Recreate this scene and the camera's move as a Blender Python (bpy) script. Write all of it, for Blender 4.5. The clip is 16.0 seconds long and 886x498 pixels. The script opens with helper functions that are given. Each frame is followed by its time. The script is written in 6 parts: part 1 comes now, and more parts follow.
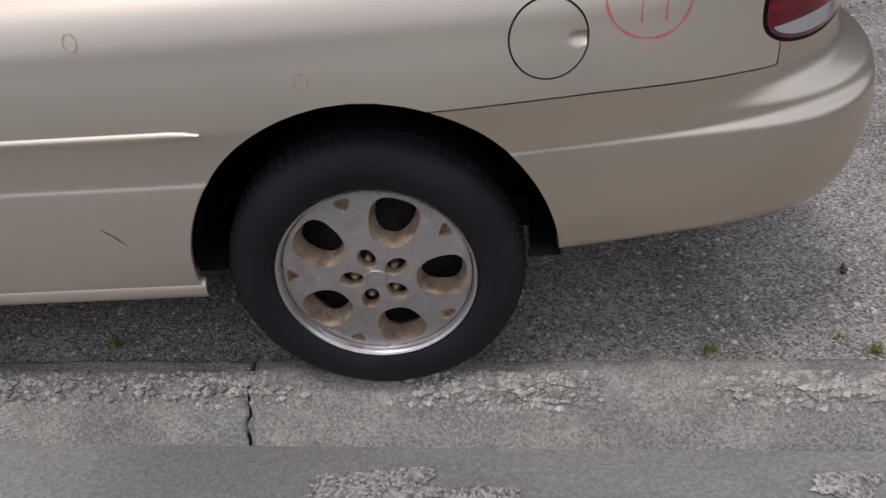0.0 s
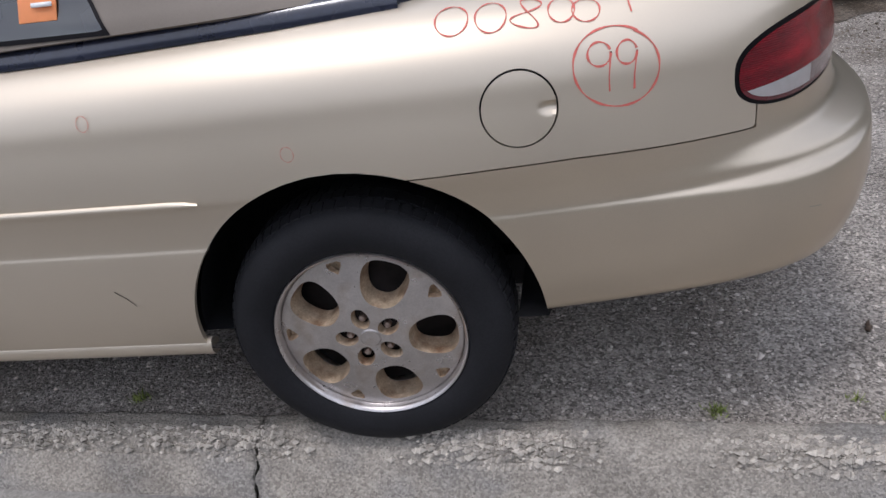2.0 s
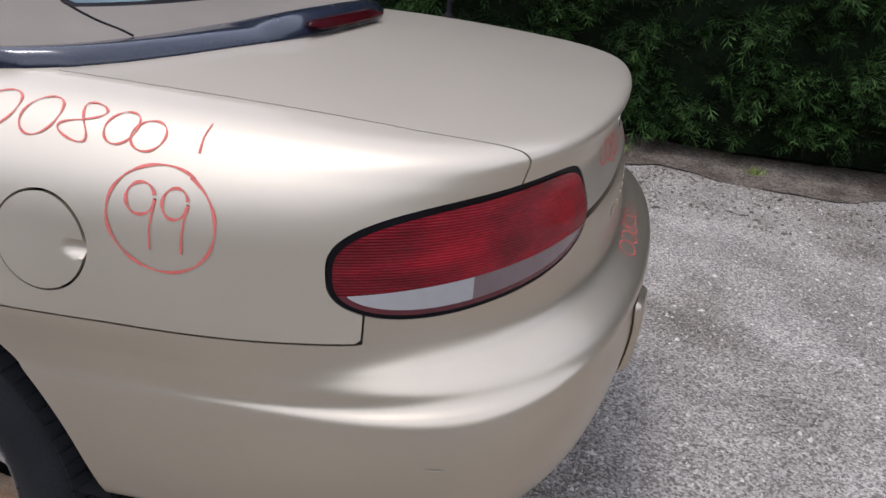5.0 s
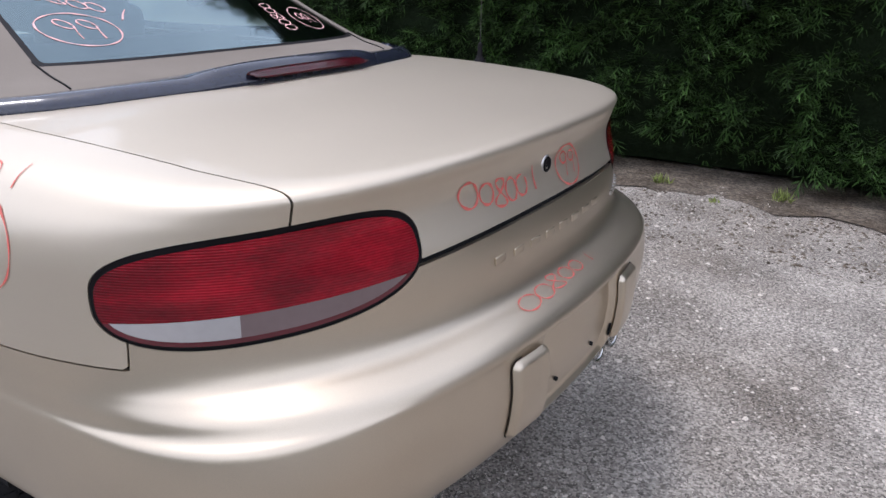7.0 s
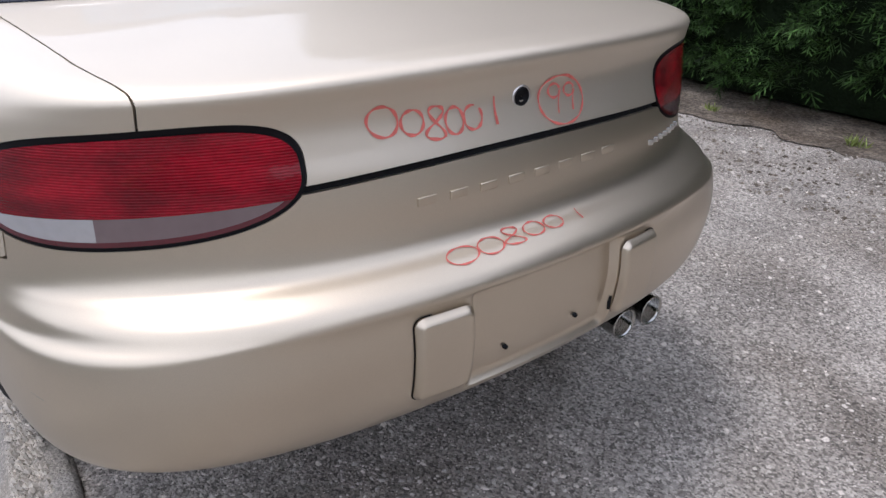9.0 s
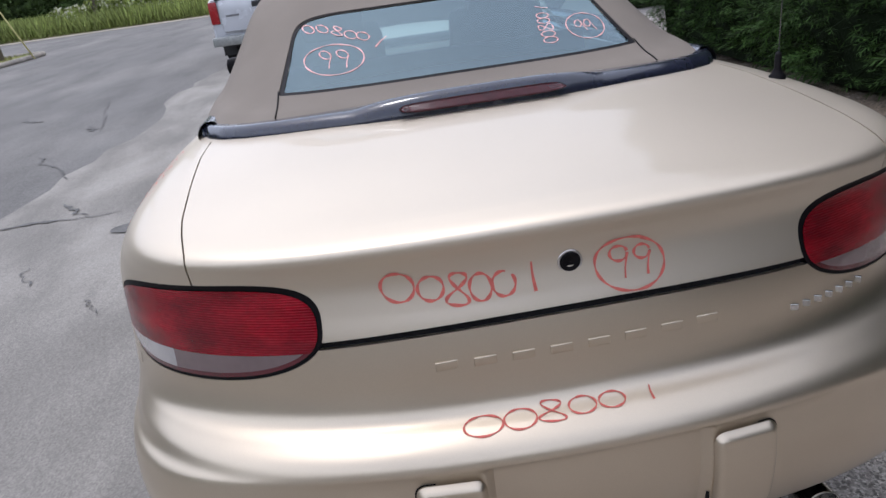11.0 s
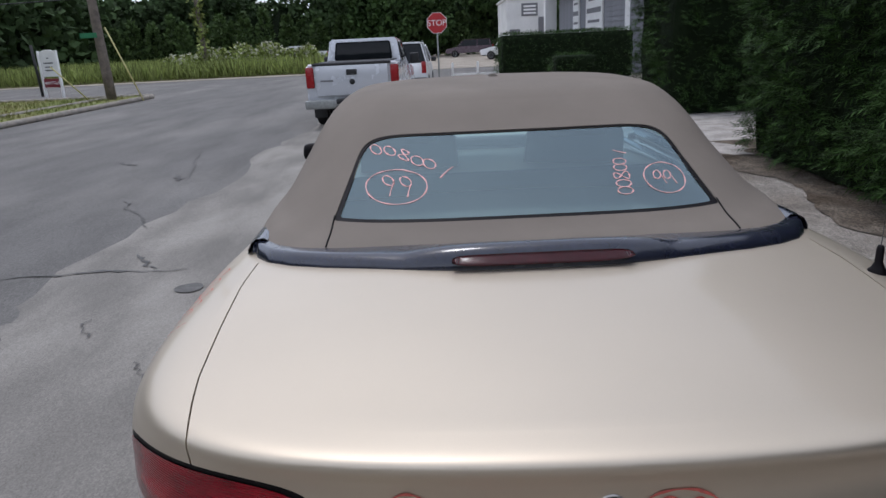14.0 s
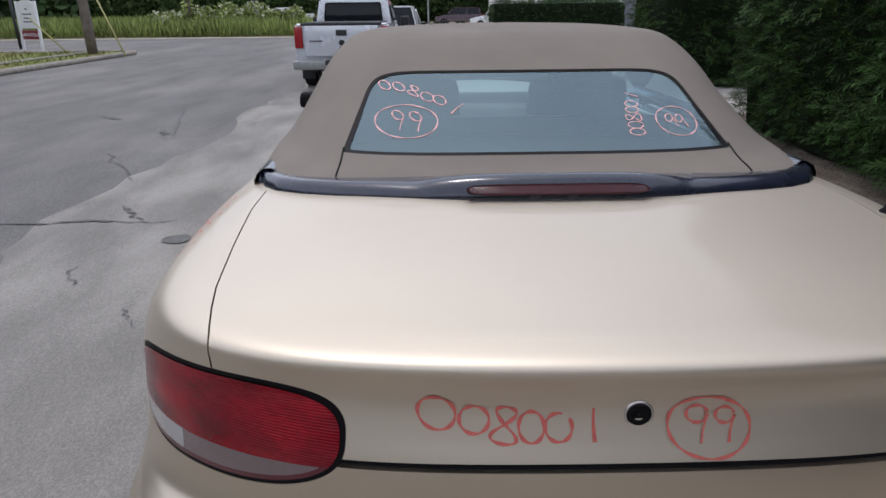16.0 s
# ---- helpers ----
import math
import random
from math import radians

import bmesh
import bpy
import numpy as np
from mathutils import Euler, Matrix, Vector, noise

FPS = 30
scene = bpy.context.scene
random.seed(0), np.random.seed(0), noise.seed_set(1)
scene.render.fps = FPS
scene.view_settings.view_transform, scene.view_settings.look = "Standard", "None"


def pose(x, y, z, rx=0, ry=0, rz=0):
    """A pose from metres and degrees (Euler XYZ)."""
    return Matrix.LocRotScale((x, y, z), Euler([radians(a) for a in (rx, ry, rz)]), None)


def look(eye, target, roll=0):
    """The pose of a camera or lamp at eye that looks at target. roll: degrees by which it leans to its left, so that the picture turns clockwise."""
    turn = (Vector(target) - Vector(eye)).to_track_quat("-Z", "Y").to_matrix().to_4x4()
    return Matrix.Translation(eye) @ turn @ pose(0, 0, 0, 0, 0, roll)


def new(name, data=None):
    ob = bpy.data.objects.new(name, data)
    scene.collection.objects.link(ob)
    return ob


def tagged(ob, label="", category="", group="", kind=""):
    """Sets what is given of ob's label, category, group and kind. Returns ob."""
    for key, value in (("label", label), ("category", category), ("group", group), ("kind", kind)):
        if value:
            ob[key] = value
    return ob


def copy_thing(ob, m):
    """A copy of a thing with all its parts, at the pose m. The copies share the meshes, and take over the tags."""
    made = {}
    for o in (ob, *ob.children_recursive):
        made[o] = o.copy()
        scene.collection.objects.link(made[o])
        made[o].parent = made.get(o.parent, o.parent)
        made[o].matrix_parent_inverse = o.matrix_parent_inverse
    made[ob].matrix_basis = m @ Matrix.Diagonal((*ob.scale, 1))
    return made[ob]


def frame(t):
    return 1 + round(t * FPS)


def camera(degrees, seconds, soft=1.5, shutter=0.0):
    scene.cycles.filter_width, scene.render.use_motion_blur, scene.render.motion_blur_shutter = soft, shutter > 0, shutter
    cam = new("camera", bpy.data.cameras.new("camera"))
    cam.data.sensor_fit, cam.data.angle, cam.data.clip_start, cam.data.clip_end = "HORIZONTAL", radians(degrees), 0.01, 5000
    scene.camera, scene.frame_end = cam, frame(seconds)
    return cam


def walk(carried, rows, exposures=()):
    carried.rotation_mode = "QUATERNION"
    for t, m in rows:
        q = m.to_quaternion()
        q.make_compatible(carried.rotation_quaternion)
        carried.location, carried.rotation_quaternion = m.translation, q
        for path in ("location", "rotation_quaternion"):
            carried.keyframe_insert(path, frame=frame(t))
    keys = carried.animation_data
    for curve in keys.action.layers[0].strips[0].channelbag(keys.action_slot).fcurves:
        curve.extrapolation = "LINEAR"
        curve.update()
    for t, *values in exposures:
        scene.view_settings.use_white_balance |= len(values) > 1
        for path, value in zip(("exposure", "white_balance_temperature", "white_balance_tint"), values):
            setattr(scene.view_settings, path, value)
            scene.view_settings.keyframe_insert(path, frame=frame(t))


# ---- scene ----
cam = camera(65.4, 16.0)
PATH = [
    (0, (0.222, -2.089, 1.248), (0.128, -0.415, 0.136), -4.4),
    (0.5, (0.130, -2.031, 1.265), (0.007, -0.327, 0.202), -4.7),
    (1, (0.087, -2.002, 1.251), (0.063, -0.306, 0.169), -3.8),
    (1.5, (0.174, -2.027, 1.250), (0.157, -0.294, 0.229), -6.2),
    (2, (0.393, -2.095, 1.286), (0.116, -0.363, 0.300), -7.7),
    (2.3, (0.485, -2.071, 1.330), (0.237, -0.310, 0.390), -3.4),
    (2.5, (0.515, -2.059, 1.344), (0.226, -0.255, 0.501), -3.4),
    (2.7, (0.557, -1.983, 1.390), (0.235, -0.183, 0.549), -2.1),
    (2.9, (0.568, -1.913, 1.390), (0.239, -0.127, 0.526), -1.7),
    (3, (0.533, -1.879, 1.352), (0.385, -0.072, 0.480), 3.5),
    (3.5, (0.714, -1.781, 1.264), (0.541, -0.075, 0.210), -2.4),
    (4, (0.954, -1.786, 1.258), (0.658, -0.091, 0.215), -1.9),
    (4.5, (1.070, -1.683, 1.295), (0.789, 0.106, 0.417), -1.4),
    (4.7, (1.082, -1.618, 1.296), (0.769, 0.178, 0.445), 1.7),
    (6.8, (1.632, -1.292, 1.332), (0.612, 0.283, 0.605), 2.2),
    (7, (1.699, -1.234, 1.318), (0.637, 0.301, 0.567), 0.4),
    (7.5, (1.943, -1.124, 1.288), (0.674, 0.150, 0.382), 3.6),
    (8, (1.987, -1.005, 1.281), (0.675, 0.276, 0.450), 2.8),
    (8.5, (1.950, -0.907, 1.287), (0.641, 0.308, 0.360), 4.0),
    (9, (1.944, -0.797, 1.268), (0.516, 0.274, 0.337), 0.6),
    (9.2, (1.973, -0.712, 1.270), (0.427, 0.243, 0.407), -0.5),
    (9.5, (2.064, -0.546, 1.284), (0.384, 0.207, 0.472), -2.9),
    (10, (2.090, -0.441, 1.373), (0.323, 0.081, 0.567), -1.5),
    (10.2, (2.072, -0.408, 1.394), (0.249, -0.047, 0.622), -7.1),
    (12.3, (2.007, -0.140, 1.429), (0.161, -0.217, 0.632), -3.3),
    (12.5, (1.976, -0.167, 1.451), (0.122, -0.157, 0.670), -3.6),
    (13, (1.954, -0.257, 1.483), (0.077, -0.187, 0.761), -0.8),
    (13.3, (1.966, -0.227, 1.532), (0.097, -0.378, 0.802), -5.4),
    (13.5, (1.879, -0.225, 1.528), (-0.022, -0.220, 0.870), -3.1),
    (14, (1.868, -0.197, 1.556), (-0.057, -0.220, 0.975), -2.8),
    (14.5, (1.892, -0.175, 1.569), (-0.067, -0.125, 1.117), -1.4),
    (15, (1.889, -0.155, 1.517), (-0.073, -0.041, 1.087), 3.9),
    (15.5, (1.891, -0.185, 1.494), (-0.029, -0.088, 0.903), 1.2),
    (16, (1.883, -0.268, 1.467), (-0.017, -0.241, 0.805), -0.6),
]
EXPOSURES = [(0, -0.16, 6130, 16), (2.0, 0.06, 6060, 15), (3.5, 0.04, 6040, 15), (4.5, 0.18, 5980, 15), (7.5, 0.50, 5990, 16), (10, 0.36, 5980, 15), (12.5, 0.10, 5970, 14), (13.5, -0.08, 5950, 13), (14.5, -0.36, 6020, 14), (15.0, -0.36, 6040, 14), (15.5, -0.16, 6050, 14), (16, -0.06, 6080, 14)]
walk(cam, [(t, look(eye, target, roll)) for t, eye, target, roll in PATH], EXPOSURES)


# ---------------------------------------------------------------- daylight: bright, hazy sky with a veiled high sun
SUN_UP, SUN_FROM = 73.0, 220.0  # degrees over the horizon; compass turn from +x


def daylight():
    world = bpy.data.worlds.new("sky")
    scene.world = world
    world.use_nodes = True
    nodes, links = world.node_tree.nodes, world.node_tree.links
    back = nodes["Background"]
    sky = nodes.new("ShaderNodeTexSky")
    sky.sky_type, sky.sun_disc = "NISHITA", False
    sky.sun_elevation, sky.sun_rotation = radians(SUN_UP), radians(90 - SUN_FROM)
    sky.dust_density, sky.air_density = 3.0, 1.0
    where = nodes.new("ShaderNodeTexCoord")
    cloud = nodes.new("ShaderNodeTexNoise")
    cloud.inputs["Scale"].default_value, cloud.inputs["Detail"].default_value = 1.7, 6.0
    links.new(where.outputs["Generated"], cloud.inputs["Vector"])
    veil = nodes.new("ShaderNodeMapRange")
    veil.inputs[1].default_value, veil.inputs[2].default_value = 0.35, 0.65
    veil.inputs[3].default_value, veil.inputs[4].default_value = 0.50, 1.0
    links.new(cloud.outputs["Fac"], veil.inputs[0])
    mix = nodes.new("ShaderNodeMix")
    mix.data_type = "RGBA"
    mix.inputs[7].default_value = (9.6, 10.0, 10.7, 1)
    links.new(veil.outputs[0], mix.inputs[0])
    links.new(sky.outputs[0], mix.inputs[6])
    links.new(mix.outputs[2], back.inputs[0])
    back.inputs[1].default_value = 0.128
    sun = new("sun", bpy.data.lights.new("sun", "SUN"))
    sun.data.energy, sun.data.angle, sun.data.color = 1.12, radians(14.0), (1.0, 0.965, 0.92)
    d = Vector((math.cos(radians(SUN_UP)) * math.cos(radians(SUN_FROM)), math.cos(radians(SUN_UP)) * math.sin(radians(SUN_FROM)), math.sin(radians(SUN_UP))))
    sun.matrix_world = look(d * 50, (0, 0, 0))


daylight()


# ---------------------------------------------------------------- materials
def material(name, color, rough=0.6, metal=0.0, vary=0.12, scale=6.0, fine=60.0, bump=0.1, bump_scale=None, coat=0.0, coat_rough=0.03,
             second=None, patch=2.0, patch_at=0.55, patch_soft=0.12, distance=0.01, island=0.0, spec=0.5, each=0.0, speckle=None, rough_spread=0.06, stretch=None, **extra):
    """A procedural surface: grain and stains over a base colour, a second colour in patches, fine relief."""
    mat = bpy.data.materials.new(name)
    mat.use_nodes = True
    nodes, links = mat.node_tree.nodes, mat.node_tree.links
    shader = nodes["Principled BSDF"]
    where = nodes.new("ShaderNodeTexCoord")
    place = where.outputs["Object"]
    if stretch:
        pull = nodes.new("ShaderNodeVectorMath")
        pull.operation, pull.inputs[1].default_value = "MULTIPLY", stretch
        links.new(place, pull.inputs[0])
        place = pull.outputs[0]

    def grain(size, detail=4.0):
        n = nodes.new("ShaderNodeTexNoise")
        n.inputs["Scale"].default_value, n.inputs["Detail"].default_value = size, detail
        links.new(place, n.inputs["Vector"])
        return n.outputs["Fac"]

    def blend(kind, fac, a, b):
        m = nodes.new("ShaderNodeMix")
        m.data_type, m.blend_type = "RGBA", kind
        for socket, value in ((m.inputs[0], fac), (m.inputs[6], a), (m.inputs[7], b)):
            if isinstance(value, (float, int, tuple)):
                socket.default_value = value if not isinstance(value, tuple) else (*value[:3], 1)
            else:
                links.new(value, socket)
        return m.outputs[2]

    def spread(fac, low, high):
        m = nodes.new("ShaderNodeMapRange")
        m.inputs[3].default_value, m.inputs[4].default_value = low, high
        m.inputs[1].default_value, m.inputs[2].default_value = 0.3, 0.7
        links.new(fac, m.inputs[0])
        return m.outputs[0]

    def grey(value):
        c = nodes.new("ShaderNodeCombineColor")
        for i in range(3):
            links.new(value, c.inputs[i])
        return c.outputs[0]

    base = tuple(color)
    if second is not None:
        ramp = nodes.new("ShaderNodeMapRange")
        ramp.inputs[1].default_value, ramp.inputs[2].default_value = patch_at - patch_soft, patch_at + patch_soft
        links.new(grain(patch, 5.0), ramp.inputs[0])
        base = blend("MIX", ramp.outputs[0], base, tuple(second))
    if vary:
        base = blend("MULTIPLY", 1.0, base, grey(spread(grain(scale), 1 - vary, 1 + vary)))
        base = blend("MULTIPLY", 1.0, base, grey(spread(grain(fine, 2.0), 1 - vary * 0.7, 1 + vary * 0.7)))
    if speckle:
        cells = nodes.new("ShaderNodeTexVoronoi")
        cells.inputs["Scale"].default_value, cells.inputs["Randomness"].default_value = speckle[0], 1.0
        links.new(where.outputs["Object"], cells.inputs["Vector"])
        tone = nodes.new("ShaderNodeSeparateColor")
        links.new(cells.outputs["Color"], tone.inputs[0])
        m = nodes.new("ShaderNodeMapRange")
        m.inputs[3].default_value, m.inputs[4].default_value = 1 - speckle[1], 1 + speckle[1]
        links.new(tone.outputs[0], m.inputs[0])
        base = blend("MULTIPLY", 1.0, base, grey(m.outputs[0]))
    if island:
        geo = nodes.new("ShaderNodeNewGeometry")
        m = nodes.new("ShaderNodeMapRange")
        m.inputs[3].default_value, m.inputs[4].default_value = 1 - island, 1 + island
        links.new(geo.outputs["Random Per Island"], m.inputs[0])
        base = blend("MULTIPLY", 1.0, base, grey(m.outputs[0]))
    if each:
        info = nodes.new("ShaderNodeObjectInfo")
        m = nodes.new("ShaderNodeMapRange")
        m.inputs[3].default_value, m.inputs[4].default_value = 1 - each, 1 + each
        links.new(info.outputs["Random"], m.inputs[0])
        base = blend("MULTIPLY", 1.0, base, grey(m.outputs[0]))
    if isinstance(base, tuple):
        shader.inputs["Base Color"].default_value = (*base, 1)
    else:
        links.new(base, shader.inputs["Base Color"])
    links.new(spread(grain(scale * 1.7), max(rough - rough_spread, 0.01), min(rough + rough_spread, 1.0)), shader.inputs["Roughness"])
    shader.inputs["Metallic"].default_value = metal
    shader.inputs["Coat Weight"].default_value = coat
    shader.inputs["Coat Roughness"].default_value = coat_rough
    shader.inputs["Specular IOR Level"].default_value = spec
    if bump:
        b = nodes.new("ShaderNodeBump")
        b.inputs["Strength"].default_value, b.inputs["Distance"].default_value = bump, distance
        links.new(grain(bump_scale or fine, 6.0), b.inputs["Height"])
        links.new(b.outputs[0], shader.inputs["Normal"])
    for key, value in extra.items():
        shader.inputs[key.replace("_", " ")].default_value = value
    return mat


def ribs(mat, scale):
    """Fine moulded horizontal ribs."""
    nodes, links = mat.node_tree.nodes, mat.node_tree.links
    wave, bump, where = (nodes.new(k) for k in ("ShaderNodeTexWave", "ShaderNodeBump", "ShaderNodeTexCoord"))
    wave.bands_direction, wave.inputs["Scale"].default_value, wave.inputs["Distortion"].default_value = "Z", scale, 0.4
    links.new(where.outputs["Object"], wave.inputs["Vector"])
    bump.inputs["Strength"].default_value, bump.inputs["Distance"].default_value = 0.45, 0.002
    links.new(wave.outputs["Fac"], bump.inputs["Height"])
    shader = nodes["Principled BSDF"]
    links.new(bump.outputs[0], shader.inputs["Normal"])


PAINT = material("champagne_metallic_paint", (0.632, 0.552, 0.442), 0.50, 0.86, 0.03, 2.0, 900.0, 0.006, 1400.0, coat=0.38, coat_rough=0.02, distance=0.001, rough_spread=0.012)
BUMPER_PAINT = material("champagne_bumper_paint", (0.615, 0.528, 0.412), 0.40, 0.94, 0.05, 2.5, 800.0, 0.006, 1200.0, coat=0.4, coat_rough=0.06, distance=0.001, rough_spread=0.02)
PRIMER = material("greyed_plate_panel", (0.46, 0.42, 0.34), 0.5, 0.3, 0.06, 9.0, 300.0, 0.02, distance=0.001)
BLACK = material("black_seam", (0.008, 0.008, 0.009), 0.8, 0, 0.1, bump=0, spec=0.2)
RUBBER = material("tyre_rubber", (0.014, 0.014, 0.016), 0.72, 0, 0.25, 5.0, 220.0, 0.12, 350.0, distance=0.002, spec=0.22)
GASKET = material("black_rubber_gasket", (0.006, 0.005, 0.006), 0.5, 0, 0.1, bump=0, spec=0.12)
TRIM = material("navy_gloss_plastic", (0.018, 0.021, 0.038), 0.26, 0.0, 0.2, 3.0, 60.0, 0.02, 30.0, coat=0.55, coat_rough=0.05, distance=0.003)
ALLOY = material("worn_alloy", (0.55, 0.515, 0.495), 0.32, 0.90, 0.10, 18.0, 240.0, 0.05, second=(0.42, 0.36, 0.31), patch=16.0, patch_at=0.64, distance=0.001)
ALLOY_DIRT = material("rusty_dirty_alloy", (0.47, 0.36, 0.25), 0.5, 0.35, 0.25, 26.0, 200.0, 0.12, second=(0.20, 0.115, 0.065), patch=22.0, patch_at=0.58, distance=0.002)
# iron kept near-black: wheel holes and nut pockets get their shade from it
SHADED_IRON = material("shade_black_iron", (0.012, 0.008, 0.007), 0.8, 0.3, 0.3, 20.0, bump=0.1)
NUT = material("lug_nut_steel", (0.42, 0.34, 0.30), 0.4, 0.8, 0.2, 60.0, bump=0.05)
CHROME = material("chrome_tip", (0.50, 0.49, 0.47), 0.18, 1.0, 0.12, 30.0, bump=0.03)
RED_LENS = material("red_tail_lens", (0.115, 0.0015, 0.006), 0.10, 0, 0.16, 30.0, 160.0, 0.0, coat=0.30, coat_rough=0.03, second=(0.27, 0.004, 0.012), patch=12.0, patch_at=0.50, patch_soft=0.14, spec=0.12, stretch=(0.5, 0.5, 1.3))
ribs(RED_LENS, 75.0)
DARK_RED = material("dark_red_brake_lens", (0.085, 0.005, 0.011), 0.2, 0, 0.1, bump=0.0, coat=0.6)
CLEAR_LENS = material("clear_reverse_lens", (0.44, 0.42, 0.42), 0.12, 0.3, 0.05, bump=0.0, coat=1.0)
SMOKE_LENS = material("smoky_lens", (0.16, 0.11, 0.11), 0.16, 0.1, 0.05, bump=0.0, coat=1.0)
FABRIC = material("tan_canvas", (0.205, 0.176, 0.148), 0.88, 0, 0.07, 4.0, 420.0, 0.10, 900.0, distance=0.001, spec=0.25)
CRAYON = material("red_grease_pencil", (0.60, 0.135, 0.105), 0.7, 0, 0.16, 120.0, 600.0, 0.0)
CRAYON_PALE = material("pale_red_grease_pencil", (0.60, 0.33, 0.25), 0.7, 0, 0.16, 120.0, 600.0, 0.0)
PENCIL_GLASS = material("pink_grease_pencil", (0.72, 0.42, 0.40), 0.7, 0, 0.1, 120.0, bump=0.0)
SEAT = material("dark_vinyl", (0.05, 0.048, 0.045), 0.5, 0, 0.1, bump=0.05)
STICKER = material("orange_sticker", (0.75, 0.25, 0.08), 0.5, 0, 0.05, bump=0)
WHITE_PLASTIC = material("white_paint", (0.78, 0.78, 0.77), 0.45, 0, 0.05, 3.0, bump=0.02)


def glass(name, tint, clear, rough=0.02, sheen=(1.0, 1.0, 1.0)):
    mat = bpy.data.materials.new(name)
    mat.use_nodes = True
    nodes, links = mat.node_tree.nodes, mat.node_tree.links
    nodes.clear()
    out = nodes.new("ShaderNodeOutputMaterial")
    see, gloss, mix, fres, amount = (nodes.new(k) for k in ("ShaderNodeBsdfTransparent", "ShaderNodeBsdfGlossy", "ShaderNodeMixShader", "ShaderNodeFresnel", "ShaderNodeMapRange"))
    see.inputs[0].default_value = (*tint, 1)
    gloss.inputs["Color"].default_value = (*sheen, 1)
    gloss.inputs["Roughness"].default_value = rough
    fres.inputs[0].default_value = 1.6
    amount.inputs[3].default_value, amount.inputs[4].default_value = clear, 1.0
    links.new(fres.outputs[0], amount.inputs[0])
    links.new(amount.outputs[0], mix.inputs[0])
    links.new(see.outputs[0], mix.inputs[1])
    links.new(gloss.outputs[0], mix.inputs[2])
    links.new(mix.outputs[0], out.inputs[0])
    return mat


REAR_GLASS = glass("tinted_rear_glass", (0.30, 0.48, 0.54), 0.12, 0.05, (0.74, 0.93, 1.0))
SIDE_GLASS = glass("side_glass", (0.16, 0.23, 0.25), 0.06)


# ---------------------------------------------------------------- mesh helpers
def part(name, bm, mat, parent=None, label="", smooth=True, flat_angle=None):
    mesh = bpy.data.meshes.new(name)
    bmesh.ops.recalc_face_normals(bm, faces=bm.faces[:])
    bm.to_mesh(mesh)
    bm.free()
    mesh.materials.append(mat)
    if smooth:
        mesh.polygons.foreach_set("use_smooth", [True] * len(mesh.polygons))
        if flat_angle:
            mesh.set_sharp_from_angle(angle=radians(flat_angle))
    ob = new(name, mesh)
    ob.parent = parent
    if label:
        tagged(ob, label)
    return ob


def grab(name, verts, faces, mat, parent=None, label="", smooth=False, angle=None):
    mesh = bpy.data.meshes.new(name)
    mesh.from_pydata([tuple(v) for v in verts], [], faces)
    mesh.materials.append(mat)
    if smooth:
        mesh.polygons.foreach_set("use_smooth", [True] * len(mesh.polygons))
        if angle:
            mesh.set_sharp_from_angle(angle=radians(angle))
    ob = new(name, mesh)
    ob.parent = parent
    if label:
        tagged(ob, label)
    return ob


def thing(name, label, category, at=(0, 0, 0), turn=0.0, group="", kind=""):
    ob = new(name)
    ob.matrix_basis = pose(*at, 0, 0, turn)
    ob.empty_display_size = 0.1
    return tagged(ob, label, category, group, kind)


def add_box(bm, size, at=(0, 0, 0), bevel=0.0, turn=None, taper=1.0):
    made = bmesh.ops.create_cube(bm, size=1.0)["verts"]
    for v in made:
        k = taper if v.co.z > 0 else 1.0
        v.co = Vector((v.co.x * size[0] * k, v.co.y * size[1] * k, v.co.z * size[2]))
    if bevel:
        edges = list({e for v in made for e in v.link_edges})
        made = bmesh.ops.bevel(bm, geom=edges, offset=bevel, segments=2, affect="EDGES", profile=0.6)["verts"]
    m = Matrix.Translation(at) @ (turn.to_4x4() if turn else Matrix())
    for v in made:
        v.co = m @ v.co
    return made


def boxed(size, at=(0, 0, 0), bevel=0.0, turn=None, taper=1.0):
    bm = bmesh.new()
    add_box(bm, size, at, bevel, turn, taper)
    return bm


def lathe(profile, steps=64, axis="y", at=(0, 0, 0), bm=None, close=False):
    """profile: (radius, along); turned round an axis."""
    bm = bm or bmesh.new()
    rings = []
    for r, h in profile:
        ring = []
        for k in range(steps):
            c, s = math.cos(2 * math.pi * k / steps) * r, math.sin(2 * math.pi * k / steps) * r
            p = {"y": (c, h, s), "x": (h, c, s), "z": (c, s, h)}[axis]
            ring.append(bm.verts.new(Vector(p) + Vector(at)))
        rings.append(ring)
    for a, b in zip(rings, rings[1:]):
        for k in range(steps):
            bm.faces.new((a[k], a[(k + 1) % steps], b[(k + 1) % steps], b[k]))
    if close:
        bm.faces.new(rings[0])
        bm.faces.new(rings[-1])
    return bm


